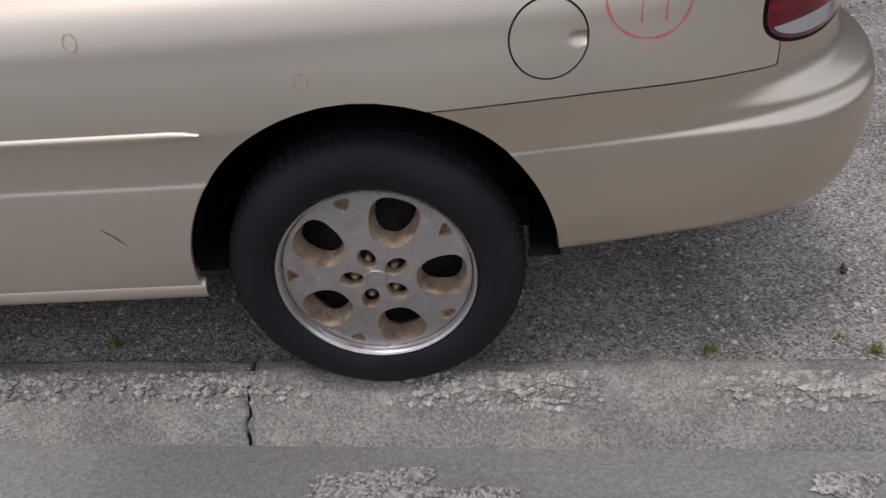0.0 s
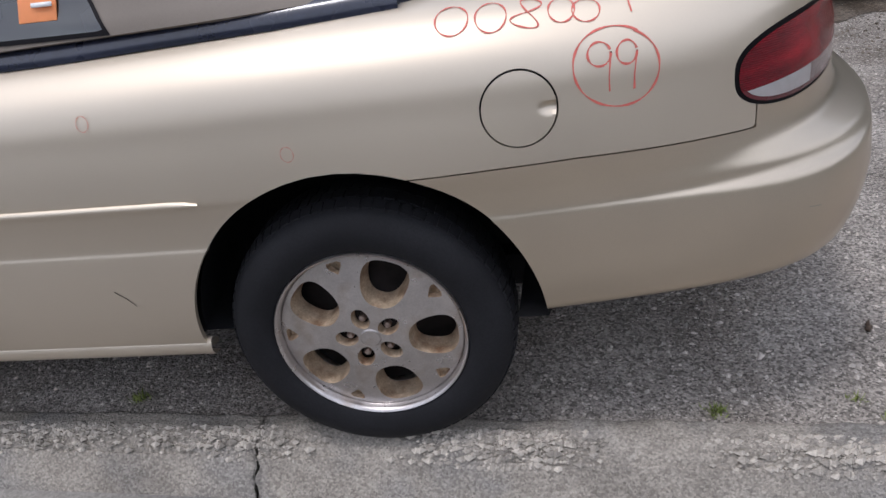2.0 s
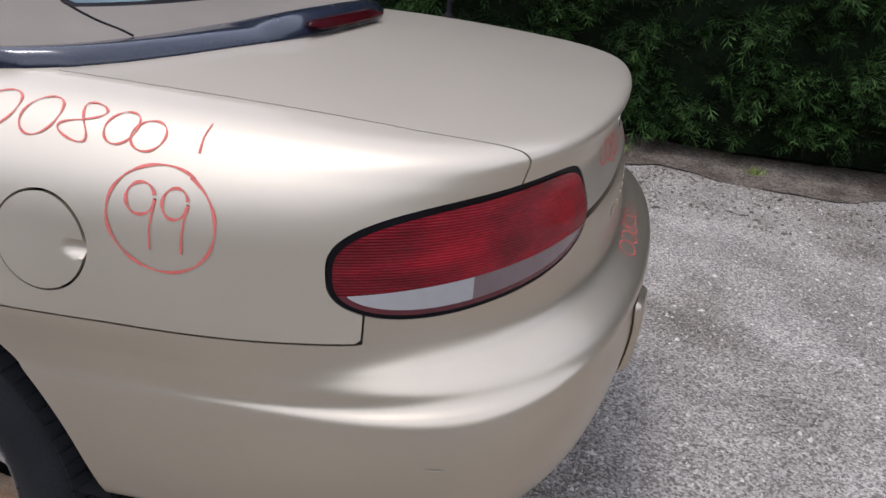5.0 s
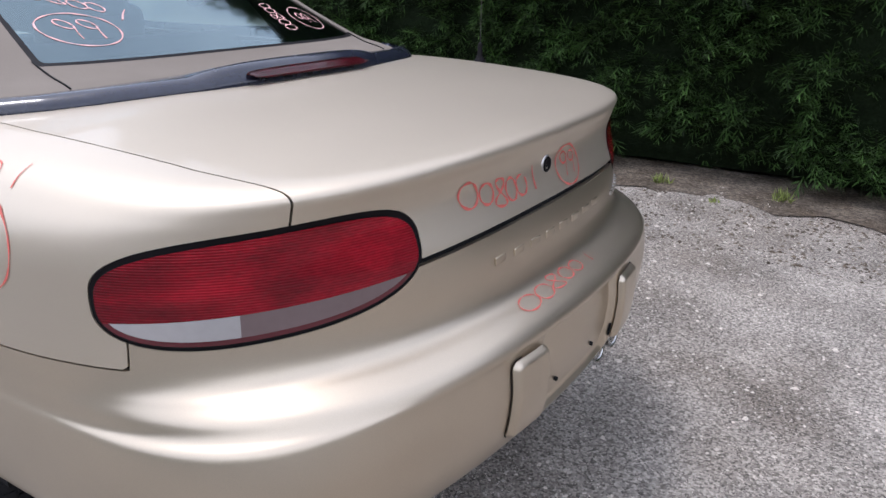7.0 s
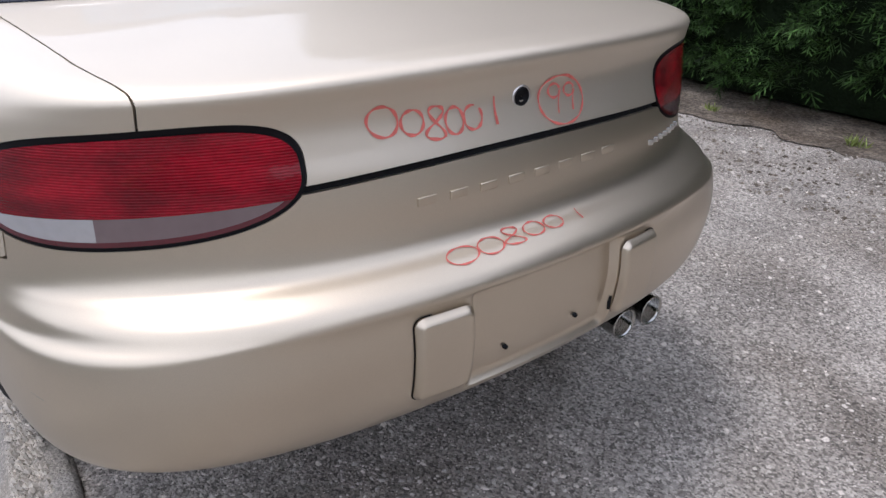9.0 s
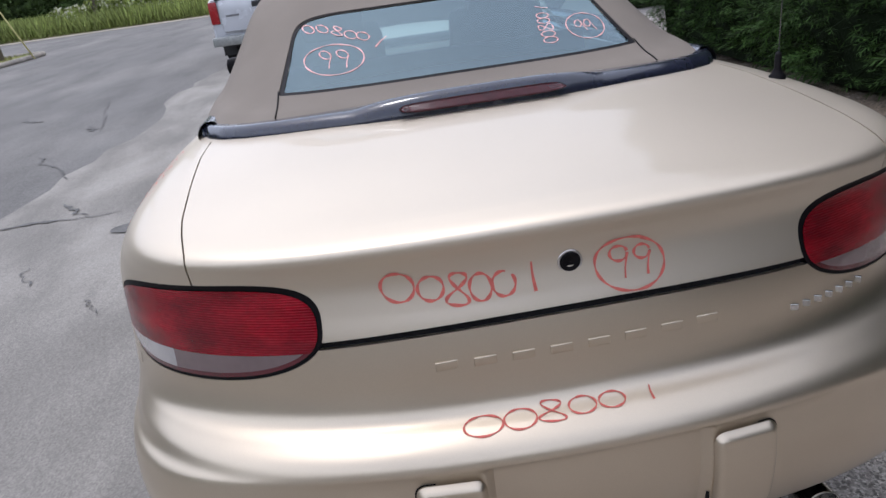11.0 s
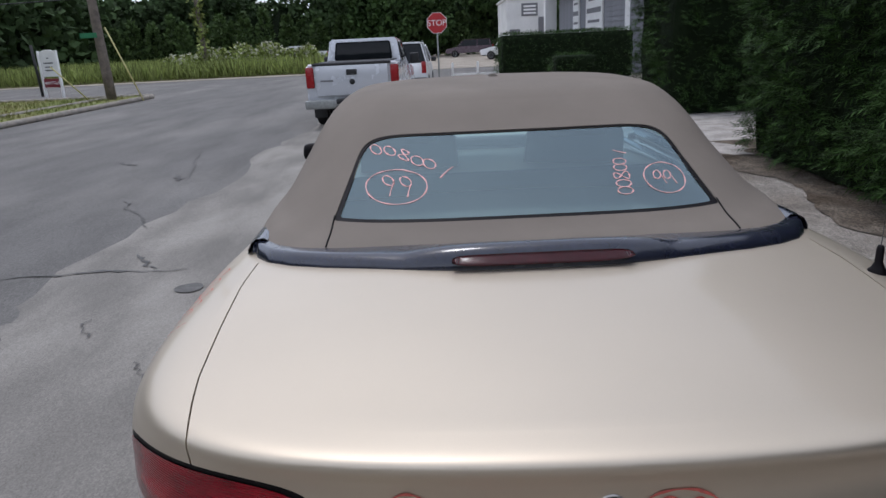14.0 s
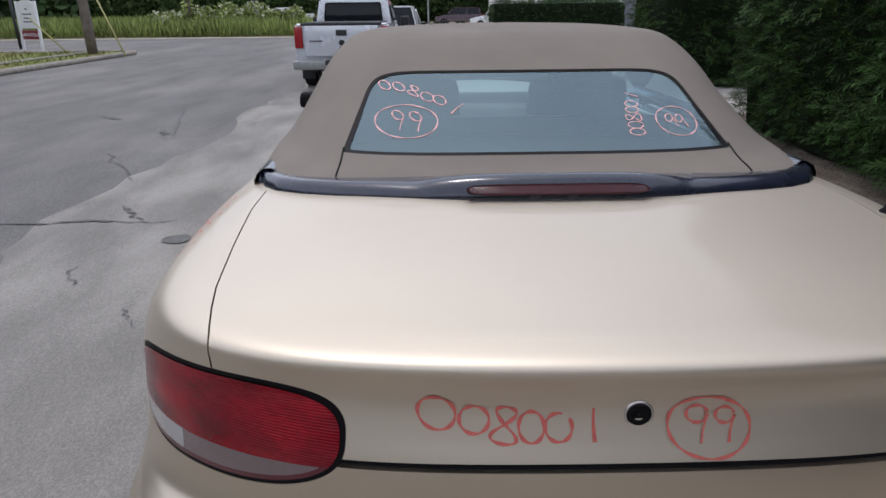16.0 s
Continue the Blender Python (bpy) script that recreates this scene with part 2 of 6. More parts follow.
def tube(points, radius, sides=8, bm=None, ends=True):
    """A tube along points; radius is one number or one a point."""
    bm = bm or bmesh.new()
    points = [Vector(p) for p in points]
    radii = radius if isinstance(radius, (list, tuple)) else [radius] * len(points)
    rings = []
    for i, p in enumerate(points):
        d = (points[min(i + 1, len(points) - 1)] - points[max(i - 1, 0)]).normalized()
        side = d.cross(Vector((0, 0, 1)) if abs(d.z) < 0.95 else Vector((1, 0, 0))).normalized()
        up = side.cross(d)
        rings.append([bm.verts.new(p + (side * math.cos(2 * math.pi * k / sides) + up * math.sin(2 * math.pi * k / sides)) * radii[i]) for k in range(sides)])
    for a, b in zip(rings, rings[1:]):
        for k in range(sides):
            bm.faces.new((a[k], a[(k + 1) % sides], b[(k + 1) % sides], b[k]))
    if ends:
        bm.faces.new(rings[0])
        bm.faces.new(rings[-1])
    return bm


def clip_cells(cells, tests, where):
    """Cuts cells of a parameter plane by tests (kept where positive); returns polygons of parameter pairs."""
    seen = {}

    def value(k, q):
        key = (k, q)
        if key not in seen:
            seen[key] = tests[k](where(q), q)
        return seen[key]

    out = []
    for poly in cells:
        for k in range(len(tests)):
            vals = [value(k, q) for q in poly]
            if min(vals) >= 0:
                continue
            if max(vals) < 0:
                poly = []
                break
            cut = []
            for i, q in enumerate(poly):
                j = (i + 1) % len(poly)
                p, fa, fb = poly[j], vals[i], vals[j]
                if fa >= 0:
                    cut.append(q)
                if (fa >= 0) != (fb >= 0):
                    lo, hi = (q, p) if q < p else (p, q)
                    flo = fa if q < p else fb
                    for _ in range(7):
                        mid = ((lo[0] + hi[0]) / 2, (lo[1] + hi[1]) / 2)
                        fm = value(k, mid)
                        if (fm >= 0) == (flo >= 0):
                            lo = mid
                        else:
                            hi = mid
                    cut.append((round((lo[0] + hi[0]) / 2, 6), round((lo[1] + hi[1]) / 2, 6)))
            poly = cut
            if len(poly) < 3:
                break
        if len(poly) >= 3:
            out.append(poly)
    return out


def skin(polys, where, lift=0.0, hem=0.0, mirror=False, both=False, toward=None):
    """A bmesh from polygons of parameter pairs. lift: metres off the surface. hem: an edge turned inwards along every rim."""
    bm = bmesh.new()
    verts, sides = {}, ((1, -1) if both else ((-1,) if mirror else (1,)))
    for side in sides:
        for poly in polys:
            vs = []
            for q in poly:
                p = where(q)
                key = (side if abs(p.y) > 1e-5 else 0, round(p.x, 5), round(p.y, 5), round(p.z, 5))
                if key not in verts:
                    verts[key] = bm.verts.new((p.x, p.y * side, p.z))
                if verts[key] not in vs:
                    vs.append(verts[key])
            if len(vs) >= 3:
                if side < 0:
                    vs.reverse()
                try:
                    bm.faces.new(vs)
                except ValueError:
                    pass
    bmesh.ops.remove_doubles(bm, verts=bm.verts[:], dist=0.0002)
    bm.normal_update()
    if lift or hem:
        normals = {v: v.normal.copy() for v in bm.verts}
        sign = 1.0
        middle = Vector(toward) if toward else Vector((-0.3, 0, 0.6))
        score = sum((v.co - middle).dot(v.normal) for v in bm.verts)
        sign = 1.0 if score > 0 else -1.0
        for v in bm.verts:
            v.co += normals[v] * lift * sign
        if hem:
            rim = [e for e in bm.edges if e.is_boundary and not all(abs(v.co.y) < 1e-4 for v in e.verts)]
            made = bmesh.ops.extrude_edge_only(bm, edges=rim)["geom"]
            base = {}
            for g in made:
                if isinstance(g, bmesh.types.BMVert):
                    near = [e.other_vert(g) for e in g.link_edges if e.other_vert(g) in normals]
                    if near:
                        base[g] = near[0]
            for g, b in base.items():
                g.co = b.co - normals[b] * hem * sign
    return bm


def grid_cells(us, vs):
    return [[(us[i], vs[j]), (us[i + 1], vs[j]), (us[i + 1], vs[j + 1]), (us[i], vs[j + 1])] for i in range(len(us) - 1) for j in range(len(vs) - 1)]


# ---------------------------------------------------------------- car body surface
# rows from the lower lip up to the deck edge: half width, side height, tail x, tail height, nose x, nose height, corner power
BODY_ROWS = [
    (0.805, 0.330, 1.150, 0.452, -3.50, 0.22, 6.4),
    (0.848, 0.350, 1.186, 0.466, -3.54, 0.25, 6.4),
    (0.868, 0.430, 1.208, 0.525, -3.56, 0.33, 6.4),
    (0.8725, 0.530, 1.217, 0.605, -3.58, 0.42, 6.4),
    (0.8695, 0.602, 1.213, 0.672, -3.58, 0.48, 6.0),
    (0.8650, 0.622, 1.218, 0.696, -3.57, 0.52, 5.0),
    (0.866, 0.650, 1.207, 0.716, -3.56, 0.54, 4.7),
    (0.869, 0.680, 1.180, 0.733, -3.54, 0.57, 4.4),
    (0.874, 0.710, 1.146, 0.749, -3.53, 0.59, 4.3),
    (0.878, 0.736, 1.134, 0.785, -3.52, 0.61, 4.1),
    (0.872, 0.800, 1.130, 0.838, -3.51, 0.64, 4.1),
    (0.863, 0.855, 1.121, 0.885, -3.50, 0.66, 4.3),
    (0.855, 0.900, 1.106, 0.925, -3.49, 0.68, 4.6),
    (0.838, 0.945, 1.096, 0.962, -3.47, 0.70, 5.0),
    (0.812, 0.978, 1.101, 0.992, -3.44, 0.72, 5.4),
    (0.780, 1.003, 1.111, 1.020, -3.40, 0.735, 5.6),
    (0.740, 1.022, 1.097, 1.034, -3.34, 0.75, 5.6),
    (0.690, 1.034, 1.045, 1.042, -3.26, 0.765, 5.4),
]
TOP = len(BODY_ROWS) - 1
DECK_X = [-3.6, -3.2, -2.7, -2.1, -1.5, -0.6, -0.1, 0.25, 0.55, 0.83, 1.0, 1.1]
DECK_Z = [0.70, 0.80, 0.89, 0.97, 1.02, 1.050, 1.073, 1.085, 1.080, 1.064, 1.050, 1.040]
X_TAIL, X_NOSE = 0.10, -2.50
TAPER, BOW = 0.055, 0.20  # the flanks draw in towards the tail, whose face is bowed


def cubic(p0, p1, p2, p3, f):
    return 0.5 * (2 * p1 + (p2 - p0) * f + (2 * p0 - 5 * p1 + 4 * p2 - p3) * f * f + (3 * p1 - p0 - 3 * p2 + p3) * f ** 3)


def row_at(v):
    """The body row at a height index between two rows."""
    i = min(max(int(v), 0), TOP - 1)
    f = v - i
    pick = lambda k: BODY_ROWS[min(max(k, 0), TOP)]
    return [cubic(a, b, c, d, f) for a, b, c, d in zip(pick(i - 1), pick(i), pick(i + 1), pick(i + 2))]


def deck_height(x, y):
    z = float(np.interp(x, DECK_X, DECK_Z))
    for d in (0.05, 0.1, 0.15):
        z += float(np.interp(x - d, DECK_X, DECK_Z)) + float(np.interp(x + d, DECK_X, DECK_Z))
    return z / 7 - 0.028 * (y / 0.7) ** 2


def box_mask(p, q, p0, p1, q0, q1, soft=0.010):
    d = max(p0 - p, p - p1, q0 - q, q - q1)
    f = min(max(0.5 - d / (2 * soft), 0.0), 1.0)
    return f * f * (3 - 2 * f)


def row_point(a, row):
    """a in 0..1 goes round the tail corner, -1..0 along the side, -2..-1 round the nose. The left side (y < 0)."""
    w, zs, xt, zt, xn, zn, n = row
    if a >= 0:
        c, s = math.cos(a * math.pi / 2), math.sin(a * math.pi / 2)
        r = (abs(c) ** n + abs(s) ** n) ** (-1 / n)
        f = s * r
        y = w * c * r * (1 - TAPER * f ** 1.2)
        x = X_TAIL + (xt - X_TAIL) * f - BOW * y * y * f ** 3
    elif a >= -1:
        x, y = X_TAIL + (X_TAIL - X_NOSE) * a, w
    else:
        c, s = math.cos((-1 - a) * math.pi / 2), math.sin((-1 - a) * math.pi / 2)
        r = (abs(c) ** 2.4 + abs(s) ** 2.4) ** (-1 / 2.4)
        x, y = X_NOSE + (xn - X_NOSE) * s * r, w * c * r
    back = min(max((x + 0.34) / 1.52, 0.0), 1.0)
    nose = min(max((-1.8 - x) / 1.7, 0.0), 1.0)
    z = zs + (zt - zs) * back + (zn - zs) * nose
    if a > 0.6:  # the plate recess
        x -= 0.017 * box_mask(y, z, -0.3, 0.176, 0.485, 0.682)
    return x, -y, z


def body(a, v):
    top = row_point(a, BODY_ROWS[TOP])
    if v > TOP:
        spine = top[0] if -1 <= a <= 0 else (X_TAIL + 0.62 * a if a > 0 else X_NOSE + 0.5 * (a + 1))
        y = top[1] * (TOP + 1 - v)
        x = top[0] + (spine - top[0]) * (v - TOP)
        return Vector((x, y, deck_height(x, y)))
    x, y, z = row_point(a, row_at(v))
    f = min(max((v - 10) / (TOP - 10), 0), 1)
    return Vector((x, y, z + (deck_height(top[0], top[1]) - top[2]) * f))


# ---------------------------------------------------------------- the parked convertible
WHEEL_X, FRONT_X, HUB_Z = 0.0, -2.69, 0.353
A_COLS = [round(-2 + i / 18, 6) for i in range(18)] + [round(-1 + i / 52, 6) for i in range(52)] + \
    [round(0.78 * i / 104, 6) for i in range(104)] + [round(0.78 + 0.22 * i / 48, 6) for i in range(49)]
V_ROWS = [round(TOP * i / 119, 6) for i in range(120)] + [round(TOP + (i + 1) / 16, 6) for i in range(16)]
CELLS = grid_cells(A_COLS, V_ROWS)
KEPT_POINTS = {}


def skin_at(q):
    if q not in KEPT_POINTS:
        KEPT_POINTS[q] = body(*q)
    return KEPT_POINTS[q]


def lamp_field(p, q, inset=0.0):
    """Below zero inside the outline of the tail lamp that wraps round the corner."""
    mid = 0.886 + 0.13 * (q[0] - 0.53)
    d = (abs(q[0] - 0.557) / (0.153 - 0.55 * inset)) ** 2.6 + (abs(p.z - mid + 0.2 * inset) / (0.0855 - inset)) ** 2.6
    return (d ** (1 / 2.6) - 1) * 0.08


def seam_height(x):
    return float(np.interp(x, [0.1, 0.2, 0.47, 0.73, 0.82], [0.748, 0.751, 0.764, 0.768, 0.767]))


def bumper_top(p):
    """Above zero under the line between the bumper and what stands on it."""
    if p.x < 0.1:
        return -1.0
    return max(seam_height(p.x) - p.z, min(0.872 + 0.013 * max(0, 1 - (p.y / 0.4) ** 2) - p.z, p.x - 0.819))


def trunk_side(p):
    """Above zero outside the lid's side seam."""
    return -p.y - float(np.interp(p.x, [0.2, 0.43, 0.64, 0.83, 0.90, 0.98, 1.1], [0.670, 0.664, 0.645, 0.625, 0.612, 0.594, 0.580]))


def arch(p, wx):
    if p.y > -0.55:
        return 1.0
    return math.hypot(p.x - wx - 0.005, (p.z - 0.375)) - 0.400


def fuel_field(p):
    return math.hypot((p.x - 0.370) / 0.071, (p.z - 0.867) / 0.0695) - 1


not_arches = lambda p, q: min(arch(p, WHEEL_X), arch(p, FRONT_X))
GAP = 0.0015
car = thing("convertible_car", "champagne gold convertible with tan soft top, parked on gravel", "car")

is_door = lambda p: min(p.x + 2.02, -1.02 - p.x, 1.2 - p.z, p.z - 0.372)
tests = [not_arches, lambda p, q: -bumper_top(p) - GAP, lambda p, q: max(trunk_side(p) - GAP, 0.262 - p.x) if p.x > 0 else 1.0,
         lambda p, q: lamp_field(p, q) - 0.0005, lambda p, q: (fuel_field(p) - 0.035) * 0.07 if p.y < -0.6 else 1.0,
         lambda p, q: -is_door(p) - 0.001 if p.y < -0.735 else 1.0]
body_cells = clip_cells(CELLS, tests, skin_at)
part("body_shell", skin(body_cells, skin_at, hem=0.012, both=True), PAINT, car, "champagne metallic quarter panels, sills and bonnet", flat_angle=35)

rear_cells = [c for c in CELLS if c[0][0] > 0.0]
polys = clip_cells([c for c in rear_cells if c[0][1] < TOP], [not_arches, lambda p, q: bumper_top(p) - GAP, lambda p, q: lamp_field(p, q) - 0.0005], skin_at)
bumper = part("rear_bumper", skin(polys, skin_at, hem=0.016, both=True), BUMPER_PAINT, car, "champagne moulded bumper cover with scuffed plate recess", flat_angle=35)

# proud pads on both sides of the plate recess, each in a dark joint
def pad_field(p):
    """Metres inside the rounded outline of a pad."""
    dy, dz = abs(-p.y - 0.2375) - 0.0375, abs(p.z - 0.5885) - 0.066
    return 0.018 - (math.hypot(max(dy, 0), max(dz, 0)) + min(max(dy, dz), 0))


def pad_at(q):
    p = body(*q)
    f = min(max(pad_field(p) / 0.013, 0.0), 1.0)
    return p + Vector((0.003 + 0.014 * (1 - (1 - f) ** 2.2), 0, 0))


PAD_CELLS = grid_cells([round(0.76 + 0.16 * i / 60, 6) for i in range(61)], [round(1.2 + 3.6 * i / 60, 6) for i in range(61)])
for mirrored in (False, True):
    polys = clip_cells(PAD_CELLS, [lambda p, q: pad_field(body(*q)) - 0.0005], pad_at)
    part("bumper_pad", skin(polys, pad_at, hem=0.006, mirror=mirrored, toward=(1.1, -0.24, 0.59)), BUMPER_PAINT, bumper, "raised champagne pad", flat_angle=60)
    polys = clip_cells(PAD_CELLS, [lambda p, q: pad_field(p) + 0.0014, lambda p, q: -pad_field(p) + 0.001, lambda p, q: -0.2600 - p.y], skin_at)
    part("pad_joint", skin(polys, skin_at, lift=0.0012, mirror=mirrored, toward=(0.6, -0.1, 0.59)), BLACK, bumper)

polys = clip_cells(rear_cells, [lambda p, q: -bumper_top(p) - GAP - 0.009, lambda p, q: -trunk_side(p) - GAP, lambda p, q: p.x - 0.262, lambda p, q: lamp_field(p, q) - 0.0005], skin_at)
trunk = part("trunk_lid", skin(polys, skin_at, hem=0.014, both=True), PAINT, car, "champagne boot lid with red grease pencil numbers", flat_angle=35)

polys = clip_cells([c for c in CELLS if -1 <= c[0][0] <= 0.0], [lambda p, q: is_door(p) - 0.003, lambda p, q: -0.742 - p.y], skin_at)
for mirrored in (False, True):
    part("door", skin(polys, skin_at, hem=0.012, mirror=mirrored), PAINT, car, flat_angle=35)

# dark inner shell behind the seams
inner = grid_cells(A_COLS[::2], V_ROWS[:120:3] + V_ROWS[120::3] + [V_ROWS[-1]])
inner = [c for c in inner if all(min(arch(skin_at(q), WHEEL_X), arch(skin_at(q), FRONT_X)) > 0.02 for q in c)]
part("inner_shell", skin(inner, skin_at, lift=-0.013, both=True), BLACK, car, "black cavity behind the panel gaps")

# fuel door on the left side: a dished disc with a finger scoop
fuel_cells = grid_cells([round(0.10 + 0.13 * i / 40, 6) for i in range(41)], [round(8.6 + 4.2 * i / 40, 6) for i in range(41)])
polys = clip_cells(fuel_cells, [lambda p, q: -fuel_field(p) * 0.07 - 0.0012], skin_at)


def scoop_at(q):
    p = skin_at(q).copy()
    d = math.hypot((p.x - 0.432) / 0.027, (p.z - 0.866) / 0.013)
    p.y += 0.010 * max(0, 1 - d * d) - 0.0015
    return p


part("fuel_door", skin(polys, scoop_at, hem=0.012, toward=(0.37, 0, 0.86)), PAINT, car, "round champagne fuel flap with finger scoop", flat_angle=40)

# tail lamps
LAMP_CELLS = grid_cells([round(0.37 + 0.36 * i / 90, 6) for i in range(91)], [round(8.6 + 5.9 * i / 70, 6) for i in range(71)])
strip_top = lambda p, q: 0.844 + 0.095 * (q[0] - 0.458) - p.z
lens_edge = lambda p, q: -lamp_field(p, q, 0.0085)
strip_edge = lambda p, q: -lamp_field(p, q, 0.0185)
for mirrored in (False, True):
    lamp_cells = clip_cells(LAMP_CELLS, [lambda p, q: -lamp_field(p, q), lambda p, q: 0.001 - lens_edge(p, q)], skin_at)
    lamp = part("tail_lamp", skin(lamp_cells, skin_at, lift=-0.001, hem=0.02, mirror=mirrored), GASKET, car, "long oval red tail lamp with black rubber surround", flat_angle=40)
    for name, tag, mat, extra in (("red_lens", "ribbed red lens", RED_LENS, [lambda p, q: -strip_top(p, q)]),
                                  ("reverse_lens", "clear white lens strip", CLEAR_LENS, [strip_top, lambda p, q: 0.530 - q[0]]),
                                  ("smoked_lens", "smoky grey lens strip", SMOKE_LENS, [strip_top, lambda p, q: q[0] - 0.530])):
        polys = clip_cells(LAMP_CELLS, ([lens_edge] if name == "red_lens" else [strip_edge]) + extra, skin_at)
        part(name, skin(polys, skin_at, lift=0.001, mirror=mirrored), mat, lamp, tag)
    polys = clip_cells(LAMP_CELLS, [lens_edge, lambda p, q: -strip_edge(p, q), strip_top], skin_at)
    part("lens_border", skin(polys, skin_at, lift=0.001, mirror=mirrored), DARK_RED, lamp, "dark maroon lens border")

# side mouldings, sill strips
for s in (-1, 1):
    bm = bmesh.new()
    rings = []
    for i in range(60):
        x = -2.1 + (2.1 - 0.293) * i / 59
        half = 0.0095 * min(1, ((-0.290 - x) / 0.05) ** 0.5 if x > -0.34 else 1)
        y = 0.877 + 0.0005
        ring = [bm.verts.new((x, s * (y + dy), 0.7300 + dz * half)) for dy, dz in ((-0.002, -1.0), (0.005, -0.85), (0.008, -0.2), (0.008, 0.3), (0.004, 0.9), (-0.002, 1.0))]
        rings.append(ring)
    for a, b in zip(rings, rings[1:]):
        for k in range(5):
            bm.faces.new((a[k], a[k + 1], b[k + 1], b[k]))
    part("side_moulding", bm, PAINT, car, "champagne rubbing strip", flat_angle=50)
    bm = bmesh.new()
    rings = []
    for i in range(40):
        x = -2.26 + (2.26 - 0.385) * i / 39
        rings.append([bm.verts.new((x, s * y, z)) for y, z in ((0.820, 0.318), (0.846, 0.322), (0.856, 0.336), (0.856, 0.352), (0.850, 0.366), (0.838, 0.370))])
    for a, b in zip(rings, rings[1:]):
        for k in range(5):
            bm.faces.new((a[k], a[k + 1], b[k + 1], b[k]))
    part("sill_strip", bm, PAINT, car, "champagne sill moulding", flat_angle=50)

# wheel wells and floor
for wx in (WHEEL_X, FRONT_X):
    for s in (-1, 1):
        bm = bmesh.new()
        rings = []
        for i in range(29):
            ang = math.radians(-35 + 250 * i / 28)
            rings.append([bm.verts.new((wx + 0.005 + r * math.cos(ang), s * y, max(0.375 + r * math.sin(ang), 0.385))) for r, y in ((0.402, 0.835), (0.412, 0.80), (0.43, 0.6), (0.42, 0.5), (0.0, 0.5))])
        for a, b in zip(rings, rings[1:]):
            for k in range(4):
                try:
                    bm.faces.new((a[k], a[k + 1], b[k + 1], b[k]))
                except ValueError:
                    pass
        part("wheel_well", bm, BLACK, car, "black wheel arch liner")
part("floor_pan", boxed((3.9, 1.0, 0.10), (-1.25, 0, 0.30), 0.02), BLACK, car, "black underbody", smooth=False)
part("floor_pan", boxed((1.75, 1.56, 0.10), (-1.345, 0, 0.34), 0.02), BLACK, car, "black underbody", smooth=False)
part("spare_well", boxed((0.50, 0.95, 0.12), (0.74, 0, 0.50), 0.04), BLACK, car, "black boot floor", smooth=False)


# wheels
def nut_pocket(x, z):
    """Oval pockets round the lug nuts, drawn out towards the rim."""
    best = 9
    for k in range(5):
        ang = math.radians(34 + 72 * k)
        u, w = x * math.cos(ang) + z * math.sin(ang), -x * math.sin(ang) + z * math.cos(ang)
        best = min(best, (math.hypot((u - 0.0555) / 0.0275, w / 0.0205) - 1) * 0.018)
    return best


def slot_field(x, z):
    """Small wedge pockets near the rim between the round holes."""
    best = 9
    for k in range(5):
        ang = math.radians(34 + 72 * k)
        u, w = x * math.cos(ang) + z * math.sin(ang), -x * math.sin(ang) + z * math.cos(ang)
        best = min(best, max(abs(w) - 0.018 * min(1.0, max(0.0, (u - 0.172) / 0.022)), abs(u - 0.188) - 0.016))
    return best


def dish(r):
    return float(np.interp(r, [0.0, 0.03, 0.05, 0.09, 0.15, 0.19, 0.2125], [0.004, 0.004, 0.006, 0.004, -0.005, -0.011, -0.015]))


def wheel_face(q):
    r, ang = q
    return Vector((r * math.cos(ang), -dish(r), r * math.sin(ang)))


def big_hole(x, z):
    """Rounded holes that widen towards the rim."""
    best = 9
    for k in range(5):
        ang = math.radians(-2 + 72 * k)
        u, w = x * math.cos(ang) + z * math.sin(ang), -x * math.sin(ang) + z * math.cos(ang)
        wide = 0.052 + 0.16 * max(-0.05, min(u - 0.14, 0.06))
        best = min(best, ((abs(u - 0.1455) / 0.0565) ** 2.5 + (abs(w) / wide) ** 2.5) ** 0.4 * 0.05 - 0.05)
    return best


